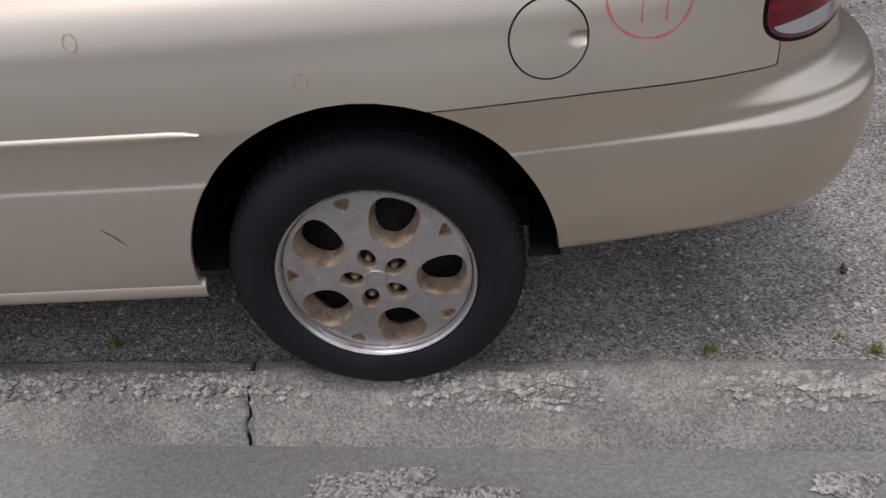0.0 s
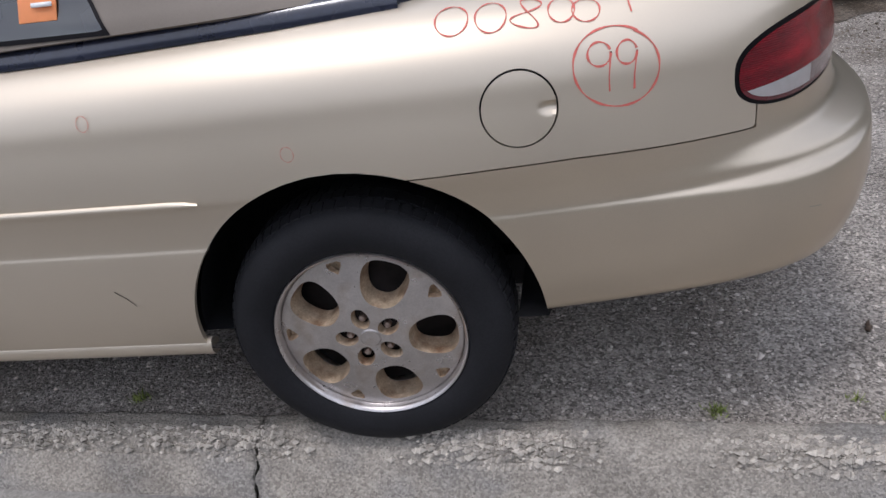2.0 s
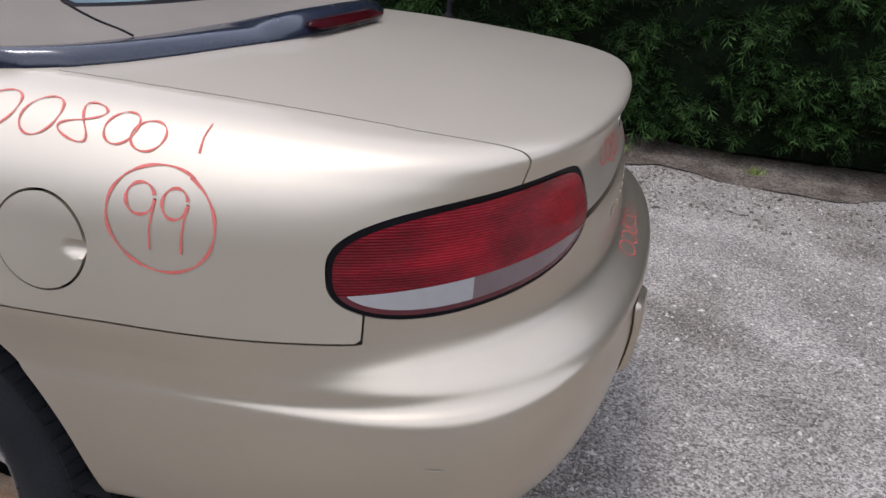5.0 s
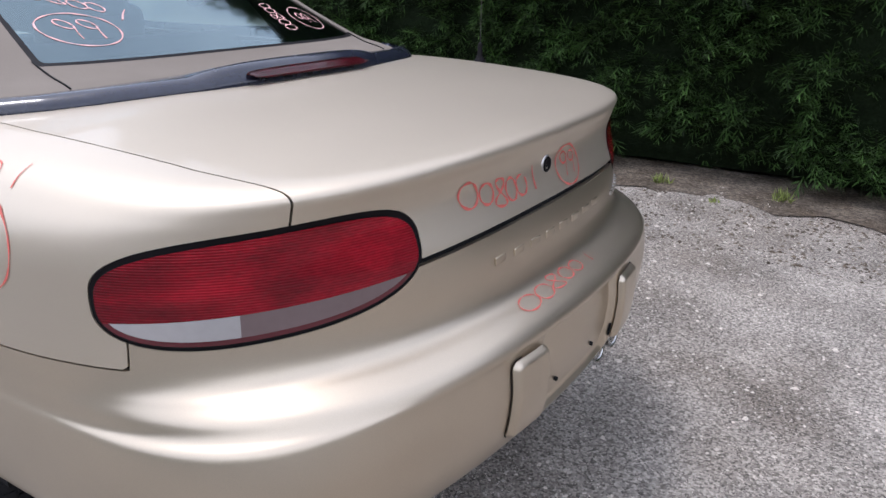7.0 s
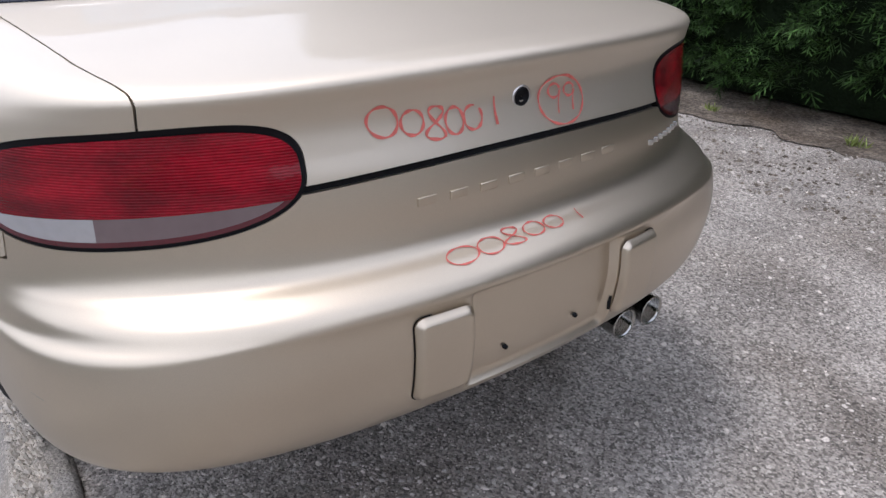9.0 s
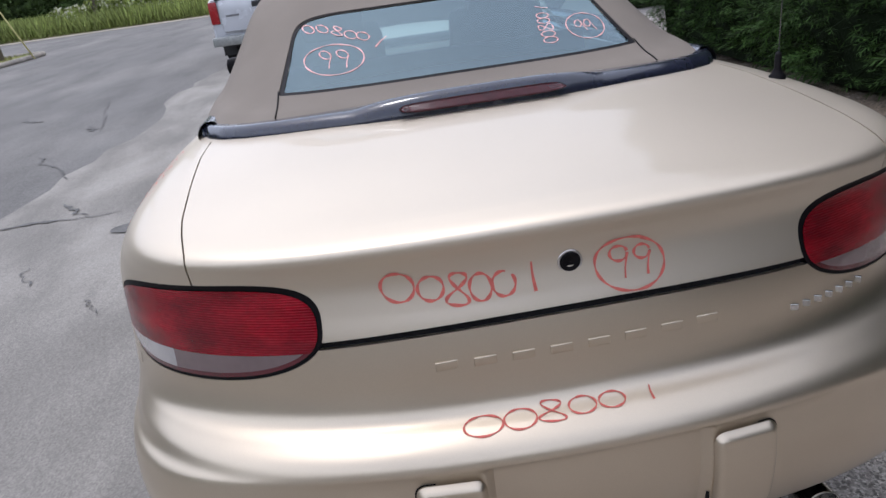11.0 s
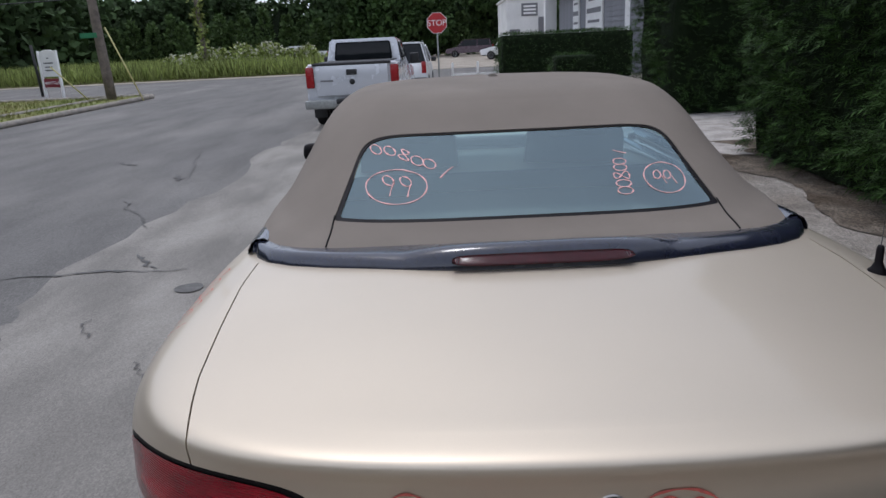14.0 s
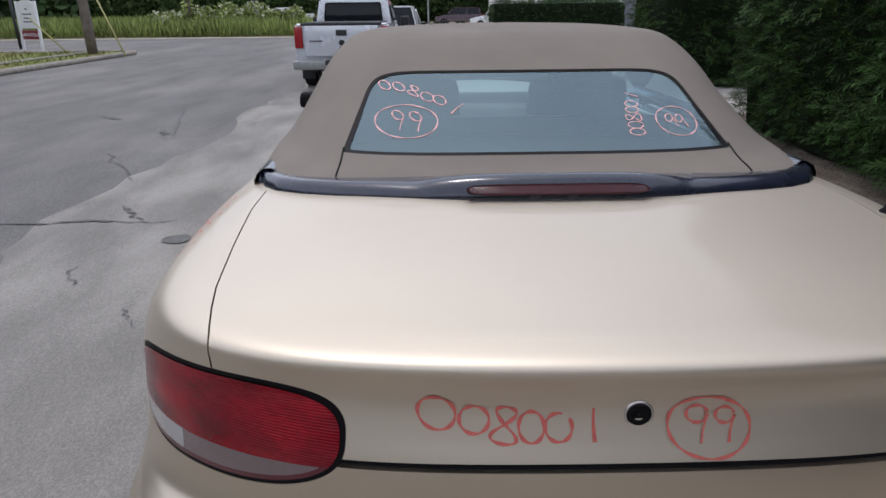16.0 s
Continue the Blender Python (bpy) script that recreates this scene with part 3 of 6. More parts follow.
def wheel(name_at, side):
    """A five-hole alloy wheel with its tyre; side -1 faces -y."""
    w = thing_part("wheel", car, name_at, side)
    face = grid_cells([0.012 + 0.2005 * i / 30 for i in range(31)], [2 * math.pi * i / 150 for i in range(151)])
    polys = clip_cells(face, [lambda p, q: big_hole(p.x, p.z), lambda p, q: nut_pocket(p.x, p.z), lambda p, q: slot_field(p.x, p.z)], wheel_face)
    bm = skin(polys, wheel_face)
    bm.normal_update()
    rim = [e for e in bm.edges if e.is_boundary and all(0.02 < math.hypot(v.co.x, v.co.z) < 0.2115 for v in e.verts)]
    rim_verts = {v for e in rim for v in e.verts}
    walls = bmesh.new()
    seen = {}
    for e in rim:
        m = (e.verts[0].co + e.verts[1].co) / 2
        r = math.hypot(m.x, m.z)
        quad = []
        for v in e.verts:
            ang, rr = math.atan2(v.co.z, v.co.x), math.hypot(v.co.x, v.co.z)
            if r < 0.085:
                c, deep, k = 0.052, 0.022, 0.80
                a0 = math.radians(34)
            elif big_hole(m.x, m.z) < 0.004:
                c, deep, k = 0.142, 0.052, 0.82
                a0 = math.radians(-2)
            else:
                c, deep, k = 0.188, 0.014, 0.7
                a0 = math.radians(34)
            near = a0 + round((ang - a0) / math.radians(72)) * math.radians(72)
            mid = Vector((c * math.cos(near), 0, c * math.sin(near)))
            low = mid + (Vector((v.co.x, 0, v.co.z)) - mid) * k
            low.y = v.co.y + deep
            quad.append((v.co.copy(), low))

        def key(p):
            k = (round(p.x, 5), round(p.y, 5), round(p.z, 5))
            if k not in seen:
                seen[k] = walls.verts.new(p)
            return seen[k]

        try:
            walls.faces.new((key(quad[0][0]), key(quad[1][0]), key(quad[1][1]), key(quad[0][1])))
        except ValueError:
            pass
    bm.faces.ensure_lookup_table()
    spokes = part("rim", bm, ALLOY, w, "dull worn silver alloy", flat_angle=40)
    part("hole_wall", walls, ALLOY_DIRT, spokes, "rust-stained inner walls of the holes", flat_angle=50)
    part("outer_lip", lathe([(0.2115, 0.014), (0.2125, 0.021), (0.2150, 0.019), (0.2165, 0.004), (0.2190, -0.004), (0.2240, -0.007), (0.2265, -0.002), (0.2265, 0.02), (0.205, 0.05), (0.205, 0.16)], 96), ALLOY, spokes, "silver rim lip", flat_angle=50)
    part("centre_cap", lathe([(0.0005, -0.0068), (0.0215, -0.0062), (0.0225, -0.0045), (0.0235, -0.0062), (0.0252, -0.005), (0.026, 0.01)], 40), ALLOY, spokes, "plain silver centre cap", flat_angle=50)
    part("brake_drum", lathe([(0.0005, 0.06), (0.09, 0.06), (0.13, 0.085), (0.19, 0.09), (0.204, 0.10), (0.204, 0.16)], 48), SHADED_IRON, w, "rusty brake drum, coloured near-black as shade behind the holes")
    for k in range(5):
        ang = math.radians(34 + 72 * k)
        bm = lathe([(0.0005, 0.003), (0.0060, 0.003), (0.0082, 0.006), (0.0095, 0.010), (0.0098, 0.03)], 6, at=(0.050 * math.cos(ang), 0, 0.050 * math.sin(ang)))
        part("lug_nut", bm, NUT, spokes, "rusty steel lug nut", smooth=False)
        # pocket floor blackened in place of the shade round the nut
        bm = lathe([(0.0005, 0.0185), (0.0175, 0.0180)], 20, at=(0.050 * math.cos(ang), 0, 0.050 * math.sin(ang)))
        part("nut_pocket", bm, SHADED_IRON, spokes)
        bm = lathe([(0.0005, 0.0115), (0.022, 0.011)], 16, at=(0.188 * math.cos(ang), 0.018, 0.188 * math.sin(ang)))
        part("slot_floor", bm, ALLOY_DIRT, spokes)
    profile = [(0.222, 0.006), (0.2285, -0.004), (0.236, -0.0095), (0.250, -0.0140), (0.264, -0.0170), (0.277, -0.0168), (0.292, -0.0140), (0.304, -0.0085),
               (0.316, -0.001), (0.3245, 0.012), (0.3305, 0.030), (0.333, 0.060), (0.3335, 0.10), (0.333, 0.145), (0.328, 0.175), (0.30, 0.195), (0.23, 0.19)]
    tyre = part("tyre", lathe(profile, 120), RUBBER, w, "black tyre with worn sidewall", flat_angle=30)
    # tread blocks round the shoulder and crown
    verts, faces = [], []
    for k in range(76):
        for y0, y1, r0, r1, shift in ((0.012, 0.042, 0.3255, 0.3365, 0.0), (0.048, 0.086, 0.3335, 0.3380, 0.5), (0.092, 0.13, 0.3335, 0.3375, 0.2)):
            a0 = 2 * math.pi * (k + shift) / 76
            a1 = a0 + 2 * math.pi / 76 * 0.74
            n = len(verts)
            for r_lo, r_hi, y in ((r0 - 0.01, r0 + 0.003, y0), (r1 - 0.012, r1, y1)):
                for ang in (a0, a1):
                    for r in (r_lo, r_hi):
                        verts.append((r * math.cos(ang), y, r * math.sin(ang)))
            faces += [(n + 1, n + 3, n + 7, n + 5), (n, n + 1, n + 5, n + 4), (n + 2, n + 6, n + 7, n + 3), (n, n + 2, n + 3, n + 1), (n + 4, n + 5, n + 7, n + 6)]
    grab("tread", verts, faces, RUBBER, tyre, "worn tread blocks")
    return w


def thing_part(name, parent, at, side):
    ob = new(name)
    ob.parent = parent
    ob.matrix_basis = pose(*at, 0, 0, 0 if side < 0 else 180)
    ob["label"] = "five-hole alloy wheel with black tyre"
    return ob


first_wheel = wheel((WHEEL_X, -0.846, HUB_Z), -1)
for wx, side in ((WHEEL_X, 1), (FRONT_X, -1), (FRONT_X, 1)):
    copy_thing(first_wheel, pose(wx, 0.846 * side, HUB_Z, 0, 0, 0 if side < 0 else 180))

# soft top
TOP_ROWS = [  # half width, side height, rear x, rear height, corner power
    (0.758, 1.045, 0.335, 1.080, 5.0),
    (0.747, 1.075, 0.292, 1.097, 4.6),
    (0.715, 1.130, 0.215, 1.122, 4.2),
    (0.672, 1.215, 0.020, 1.212, 3.8),
    (0.622, 1.300, -0.175, 1.300, 4.2),
    (0.580, 1.352, -0.290, 1.352, 4.2),
    (0.535, 1.384, -0.385, 1.388, 4.0),
    (0.460, 1.398, -0.500, 1.404, 3.6),
    (0.300, 1.408, -0.680, 1.414, 3.0),
    (0.020, 1.414, -0.880, 1.418, 2.6),
]


def roof_at(q):
    a, v = q
    i = min(int(v), len(TOP_ROWS) - 2)
    pick = lambda k: TOP_ROWS[min(max(k, 0), len(TOP_ROWS) - 1)]
    w, zs, xr, zr, n = (cubic(*c, v - i) for c in zip(pick(i - 1), pick(i), pick(i + 1), pick(i + 2)))
    x0 = -0.95
    if a >= 0:
        c, s = math.cos(a * math.pi / 2), math.sin(a * math.pi / 2)
        r = (abs(c) ** n + abs(s) ** n) ** (-1 / n)
        x, y = x0 + (xr - x0) * s * r, w * c * r
    else:
        x, y = x0 + 0.62 * a, w
        zs -= 0.03 * (zs - 1.045) / 0.39 * a * a
    f = min(max((x + 0.75) / 1.0, 0), 1)
    crown = 0.012 * max(0.0, 1 - (y / 0.5) ** 2) * min(max((v - 3.6) / 2, 0), 1) * min(max((5.5 - v) / 1.5, 0), 1)
    return Vector((x, -y, zs + (zr - zs) * f + crown))


ROOF_CELLS = grid_cells([-1 + i / 14 for i in range(14)] + [i / 110 for i in range(111)], [9 * i / 90 for i in range(91)])
KEPT_ROOF = {}


def roof_kept(q):
    if q not in KEPT_ROOF:
        KEPT_ROOF[q] = roof_at(q)
    return KEPT_ROOF[q]


def window_field(p, q):
    """Below zero inside the rear window's outline."""
    if p.x < -0.45:
        return 1.0
    f = (p.z - 1.127) / (1.297 - 1.127)
    half = 0.492 - 0.058 * f
    h = (p.z - 1.212) / 0.0855
    u = abs(p.y) / max(half, 0.05)
    rounded = (u ** 9 + max(h, 0) ** 5) ** (1 / 7) - 1 if h > 0 else u - 1
    return max(rounded * 0.25, 1.1275 - p.z)


def quarter_field(p, q):
    """Below zero in the opening of the side windows."""
    edge = -0.438 - 0.62 * (p.z - 1.058)
    return max(p.x - edge, 1.066 - p.z, p.z - 1.335) if p.y < -0.5 else 1.0


top_cells = clip_cells(ROOF_CELLS, [lambda p, q: window_field(p, q) - 0.002, lambda p, q: quarter_field(p, q)], roof_kept)
soft_top = part("soft_top", skin(top_cells, roof_kept, hem=0.010, both=True, toward=(-0.6, 0, 1.1)), FABRIC, car, "taut tan canvas soft top", flat_angle=50)
ring_cells = clip_cells(ROOF_CELLS, [lambda p, q: 0.002 - window_field(p, q), lambda p, q: window_field(p, q) + 0.0045], roof_kept)
rear_window = part("rear_window", skin(ring_cells, roof_kept, lift=-0.002, both=True, toward=(-0.6, 0, 1.1)), GASKET, car, "rear window with black edge band")
glass_cells = clip_cells(ROOF_CELLS, [lambda p, q: -window_field(p, q) - 0.0040], roof_kept)
pane = part("pane", skin(glass_cells, roof_kept, lift=-0.004, both=True, toward=(-0.6, 0, 1.1)), REAR_GLASS, rear_window, "tinted glass with pink grease pencil numbers")
pane.visible_shadow = False
# cloth flap under the window: two stitched seams
for s in (-1, 1):
    pts = []
    for i in range(14):
        v = 0.7 + 1.45 * i / 13
        lo, hi = 0.3, 1.0
        for _ in range(24):
            mid = (lo + hi) / 2
            lo, hi = (mid, hi) if -roof_at((mid, v)).y > 0.499 - 0.004 * i / 13 else (lo, mid)
        p = roof_at((lo, v))
        pts.append((p.x + 0.001, -s * p.y, p.z + 0.001))
    part("flap_seam", tube(pts, 0.0022, 6), BLACK, soft_top)
quarter_cells = clip_cells([c for c in ROOF_CELLS if c[0][0] < 0.6], [lambda p, q: -quarter_field(p, q) - 0.001], roof_kept)
for mirrored in (False, True):
    win = part("side_window", skin(quarter_cells, roof_kept, lift=-0.006, mirror=mirrored, toward=(-0.9, 0, 1.1)), SIDE_GLASS, car, "dark side window glass")
    win.visible_shadow = False
    polys = clip_cells([c for c in ROOF_CELLS if c[0][0] < 0.6], [lambda p, q: quarter_field(p, q), lambda p, q: 0.009 - quarter_field(p, q)], roof_kept)
    part("window_seal", skin(polys, roof_kept, lift=0.002, mirror=mirrored, toward=(-0.9, 0, 1.1)), GASKET, win, "black rubber seal")
# windscreen with its frame
bm = bmesh.new()
rows = []
for i in range(9):
    f = i / 8
    x, z, w = -1.50 - 0.66 * f, 1.340 - 0.34 * f, 0.56 + 0.17 * f
    rows.append([bm.verts.new((x - 0.10 * (1 - (k / 8 - 1) ** 2) * (0.6 + 0.6 * f), (k / 8 - 1) * w, z)) for k in range(17)])
for a, b in zip(rows, rows[1:]):
    for k in range(16):
        bm.faces.new((a[k], a[k + 1], b[k + 1], b[k]))
screen = part("windscreen", bm, SIDE_GLASS, car, "raked windscreen glass")
screen.visible_shadow = False
for s in (-1, 1):
    part("windscreen_pillar", tube([(-1.50, s * 0.565, 1.335), (-1.80, s * 0.65, 1.18), (-2.17, s * 0.735, 1.0)], 0.022, 8), PAINT, car)
part("windscreen_header", tube([(-1.50, -0.565, 1.335), (-1.57, -0.3, 1.348), (-1.59, 0, 1.352), (-1.57, 0.3, 1.348), (-1.50, 0.565, 1.335)], 0.022, 8), PAINT, car)

# glossy dark belt strip along the soft top's foot
for s in (-1, 1):
    bm = bmesh.new()
    rings = []
    for i in range(50):
        x = -1.9 + (1.9 + 0.15) * i / 49
        zb = float(np.interp(x, [-1.9, -0.62, -0.35, -0.1, 0.13, 0.25], [0.998, 1.018, 1.031, 1.042, 1.054, 1.058]))
        y0 = float(np.interp(x, [-1.9, -0.6, -0.1, 0.13, 0.25], [0.748, 0.745, 0.735, 0.716, 0.694]))
        rings.append([bm.verts.new((x, s * (y0 + dy), zb + dz)) for dy, dz in ((0.012, -0.010), (0.012, 0.004), (0.002, 0.022), (-0.014, 0.032), (-0.035, 0.034), (-0.05, 0.02))])
    for a, b in zip(rings, rings[1:]):
        for k in range(5):
            bm.faces.new((a[k], a[k + 1], b[k + 1], b[k]))
    part("belt_strip", bm, TRIM, car, "glossy dark navy belt moulding", flat_angle=60)

# dark crescent spoiler with the high brake lamp
REAR_EDGE = ([0, 0.12, 0.20, 0.27, 0.38, 0.49, 0.58, 0.645, 0.685, 0.705], [0.466, 0.463, 0.454, 0.436, 0.400, 0.362, 0.318, 0.268, 0.212, 0.15])
FRONT_EDGE = ([0, 0.25, 0.40, 0.48, 0.56, 0.62, 0.665, 0.700, 0.715], [0.318, 0.300, 0.268, 0.243, 0.205, 0.160, 0.100, 0.030, 0.0])
bm = bmesh.new()
rings = []
for i in range(121):
    t = i / 60 - 1
    y = 0.712 * math.sin(t * math.pi / 2) if abs(t) < 1 else 0.712 * t
    xr = float(np.interp(abs(y), *REAR_EDGE))
    xf = min(float(np.interp(abs(y), *FRONT_EDGE)), xr - 0.02)
    bulge = 0.010 + 0.020 * max(0.0, 1 - (abs(y) / 0.30) ** 4)
    base_z = deck_height(0.3, y)
    ring = []
    for k in range(14):
        f = k / 13
        x = xf + (xr - xf) * (1 - (1 - f) ** 1.35)
        fall = max(0.0, (f - 0.62) / 0.38)
        top = base_z + 0.016 + bulge * math.sin(min(f / 0.72, 1.0) * math.pi / 2) - (0.016 + bulge) * fall ** 1.7 * 1.02
        ring.append(bm.verts.new((x, y, top)))
    ring.append(bm.verts.new((xr - 0.004, y, deck_height(xr, y) - 0.012)))
    ring.append(bm.verts.new((xf, y, base_z - 0.02)))
    rings.append(ring)
for a, b in zip(rings, rings[1:]):
    for k in range(15):
        bm.faces.new((a[k], a[k + 1], b[k + 1], b[k]))
spoiler = part("spoiler", bm, TRIM, car, "glossy dark navy crescent spoiler at the soft top's foot", flat_angle=60)
bm = bmesh.new()
rings = []
for i in range(41):
    t = i / 20 - 1
    y = 0.196 * t
    h = 0.0088 * (1 - abs(t) ** 6) ** 0.5 + 0.0006
    xr = float(np.interp(abs(y), *REAR_EDGE))
    zc = deck_height(0.42, y) + 0.0215
    rings.append([bm.verts.new((xr + 0.001 - dz * 0.013, y, zc + dz * h)) for dz in (-1, -0.5, 0, 0.5, 1)] )
for a, b in zip(rings, rings[1:]):
    for k in range(4):
        bm.faces.new((a[k], a[k + 1], b[k + 1], b[k]))
bmesh.ops.solidify(bm, geom=bm.faces[:], thickness=0.012)
part("high_brake_lamp", bm, DARK_RED, spoiler, "slim dark red brake lamp")

# lid lock, plate panel, screws, exhaust, aerial
part("trunk_lock", lathe([(0.0005, 0.002), (0.0085, 0.002), (0.010, 0.0045), (0.0150, 0.005), (0.0165, 0.003), (0.0165, -0.01)], 32, "x", (1.0960, 0.0, 0.958)), GASKET, trunk, "black round boot lock")
part("lock_ring", lathe([(0.0165, -0.004), (0.0165, 0.0035), (0.0195, 0.003), (0.0200, -0.004)], 32, "x", (1.0960, 0.0, 0.958)), ALLOY, trunk)
for y, z in ((-0.093, 0.538), (0.086, 0.538)):
    part("screw_hole", lathe([(0.0005, 0.0025), (0.0045, 0.002), (0.0048, -0.004)], 12, "x", (1.1965, y, z)), BLACK, bumper)
for y, z in ((0.352, 0.372), (0.450, 0.372)):
    part("exhaust_tip", lathe([(0.020, -0.10), (0.028, -0.09), (0.034, 0.0), (0.037, 0.062), (0.038, 0.066), (0.036, 0.067), (0.033, 0.06), (0.031, -0.05), (0.0005, -0.06)], 36, "x", (1.055, y, z)), CHROME, car, "round chrome exhaust tip, black inside")
    # black disc closes the tip inside its mouth
    part("exhaust_soot", lathe([(0.0305, -0.045), (0.0005, -0.045)], 24, "x", (1.055, y, z)), BLACK, car)
part("exhaust_pipe", tube([(0.99, 0.352, 0.372), (0.9, 0.40, 0.37), (0.6, 0.40, 0.36)], 0.026, 10), SHADED_IRON, car)
part("silencer", lathe([(0.0005, -0.25), (0.09, -0.24), (0.10, -0.2), (0.10, 0.2), (0.09, 0.24), (0.0005, 0.25)], 24, "x", (0.62, 0.35, 0.36)), SHADED_IRON, car)
aerial = part("aerial_base", lathe([(0.019, -0.01), (0.019, 0.002), (0.013, 0.008), (0.008, 0.020), (0.0075, 0.050), (0.005, 0.056), (0.0005, 0.057)], 24, "z", (0.505, 0.690, 1.054)), GASKET, car, "black aerial base")
part("mast", tube([(0.505, 0.690, 1.10), (0.506, 0.697, 1.76)], 0.0010, 6), TRIM, aerial, "thin steel whip")
# door mirrors
for s in (-1, 1):
    part("door_mirror", boxed((0.08, 0.13, 0.085), (-1.83, s * 0.90, 1.020), 0.03, taper=0.9), GASKET, car, "black door mirror")
    part("mirror_stalk", boxed((0.06, 0.10, 0.03), (-1.83, s * 0.83, 1.02), 0.01), GASKET, car)
# head lamps and grille
for s in (-1, 1):
    part("head_lamp", boxed((0.10, 0.42, 0.12), (-3.42, s * 0.46, 0.63), 0.04), CLEAR_LENS, car)
part("grille", boxed((0.05, 0.62, 0.09), (-3.545, 0, 0.52), 0.03), GASKET, car)

# cabin
cabin = part("rear_seat", boxed((0.45, 1.15, 0.16), (-0.75, 0, 0.66), 0.05), SEAT, car, "dark vinyl rear bench")
part("backrest", boxed((0.16, 1.12, 0.50), (-0.50, 0, 0.86), 0.05, Euler((0, radians(-14), 0)).to_matrix()), SEAT, cabin)
for s in (-1, 1):
    seat = part("front_seat", boxed((0.50, 0.50, 0.16), (-1.45, s * 0.36, 0.62), 0.05), SEAT, car, "dark vinyl front seat")
    part("backrest", boxed((0.15, 0.48, 0.60), (-1.20, s * 0.36, 0.90), 0.05, Euler((0, radians(16), 0)).to_matrix(), 0.86), SEAT, seat)
    part("headrest", boxed((0.09, 0.27, 0.17), (-1.10, s * 0.36, 1.22), 0.04), SEAT, seat)
part("dashboard", boxed((0.40, 1.40, 0.22), (-2.0, 0, 0.90), 0.06), SEAT, car)
part("parcel_shelf", boxed((0.80, 1.30, 0.03), (-0.15, 0, 1.01), 0.005), SEAT, car)


# ---------------------------------------------------------------- ground, kerb, road
GRAVEL = material("grey_gravel", (0.330, 0.300, 0.266), 0.95, 0, 0.24, 2.6, 90.0, 1.0, 130.0, speckle=(150.0, 0.60), second=(0.235, 0.206, 0.176), patch=1.5, patch_at=0.54, patch_soft=0.13, distance=0.009, spec=0.15)
STONE = material("loose_stones", (0.40, 0.362, 0.320), 0.9, 0, 0.25, 30.0, 200.0, 0.3, island=0.60, spec=0.2)
ASPHALT = material("worn_asphalt", (0.156, 0.150, 0.142), 0.9, 0, 0.13, 1.6, 70.0, 0.35, 140.0, speckle=(120.0, 0.22), second=(0.200, 0.191, 0.178), patch=0.55, patch_at=0.58, patch_soft=0.10, distance=0.005, spec=0.12, stretch=(0.32, 1.0, 1.0))
SHOULDER = material("dusty_concrete_gutter", (0.216, 0.203, 0.184), 0.9, 0, 0.12, 2.4, 90.0, 0.3, 150.0, speckle=(150.0, 0.16), second=(0.272, 0.255, 0.230), patch=1.2, patch_at=0.52, patch_soft=0.10, distance=0.004, spec=0.12, stretch=(0.45, 1.0, 1.0))
KERB_STONE = material("weathered_kerb_concrete", (0.315, 0.284, 0.242), 0.92, 0, 0.18, 6.0, 160.0, 1.0, 140.0, speckle=(190.0, 0.30), second=(0.265, 0.246, 0.220), patch=5.0, patch_at=0.54, patch_soft=0.08, distance=0.006, spec=0.15)
GRASS_SOIL = material("dry_grass_soil", (0.125, 0.130, 0.050), 0.95, 0, 0.3, 0.6, 20.0, 0.5, second=(0.12, 0.105, 0.06), patch=0.15, distance=0.03, spec=0.1)
PALE_GRAVEL = material("pale_gravel", (0.40, 0.37, 0.34), 0.95, 0, 0.3, 3.0, 40.0, 0.8, 60.0, distance=0.02, spec=0.2)
SAND = material("pale_sandy_verge", (0.34, 0.30, 0.25), 0.95, 0, 0.2, 0.6, 20.0, 0.3, spec=0.2)
LEAF = material("dark_cypress_leaf", (0.034, 0.070, 0.016), 0.7, 0, 0.30, 2.6, 30.0, 0.0, island=0.85, spec=0.2)
# near-black green: the shade inside hedges and woods, put into the colour
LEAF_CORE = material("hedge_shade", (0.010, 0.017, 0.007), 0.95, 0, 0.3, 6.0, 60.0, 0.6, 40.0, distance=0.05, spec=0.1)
TREE_LEAF = material("tree_leaf", (0.050, 0.088, 0.028), 0.8, 0, 0.25, 0.3, 6.0, 0.0, island=0.5, spec=0.2)
WOOD_LEAF = material("woods_leaf", (0.048, 0.078, 0.030), 0.85, 0, 0.3, 0.1, 3.0, 0.0, island=0.5, spec=0.2)
CONIFER_LEAF = material("conifer_leaf", (0.068, 0.108, 0.036), 0.85, 0, 0.3, 0.2, 4.0, 0.0, island=0.5, spec=0.2)
WEED_LEAF = material("weed_leaf", (0.235, 0.280, 0.085), 0.8, 0, 0.3, 0.4, 9.0, 0.0, island=0.5, spec=0.2)
BLOOM = material("white_blossom", (0.50, 0.50, 0.38), 0.8, 0, 0.2, 2.0, 9.0, 0.0, island=0.3)
BARK = material("grey_bark", (0.11, 0.09, 0.07), 0.9, 0, 0.3, 8.0, 60.0, 0.6, 40.0)
POLE_WOOD = material("weathered_pole_wood", (0.145, 0.120, 0.100), 0.9, 0, 0.3, 5.0, 50.0, 0.5, 30.0)
WIRE = material("black_cable", (0.02, 0.02, 0.022), 0.6, 0, 0.1, bump=0)
STEEL = material("galvanised_steel", (0.33, 0.34, 0.33), 0.5, 0.7, 0.12, 20.0, bump=0.05)
TWIG = material("brown_bark_chunk", (0.085, 0.058, 0.040), 0.9, 0, 0.3, 40.0, 120.0, 0.5)


def kerb_y(x):
    return -0.743 - 0.052 * max(x, -2.0) + 0.015 * min(x + 2.0, 0.0) * -1.0


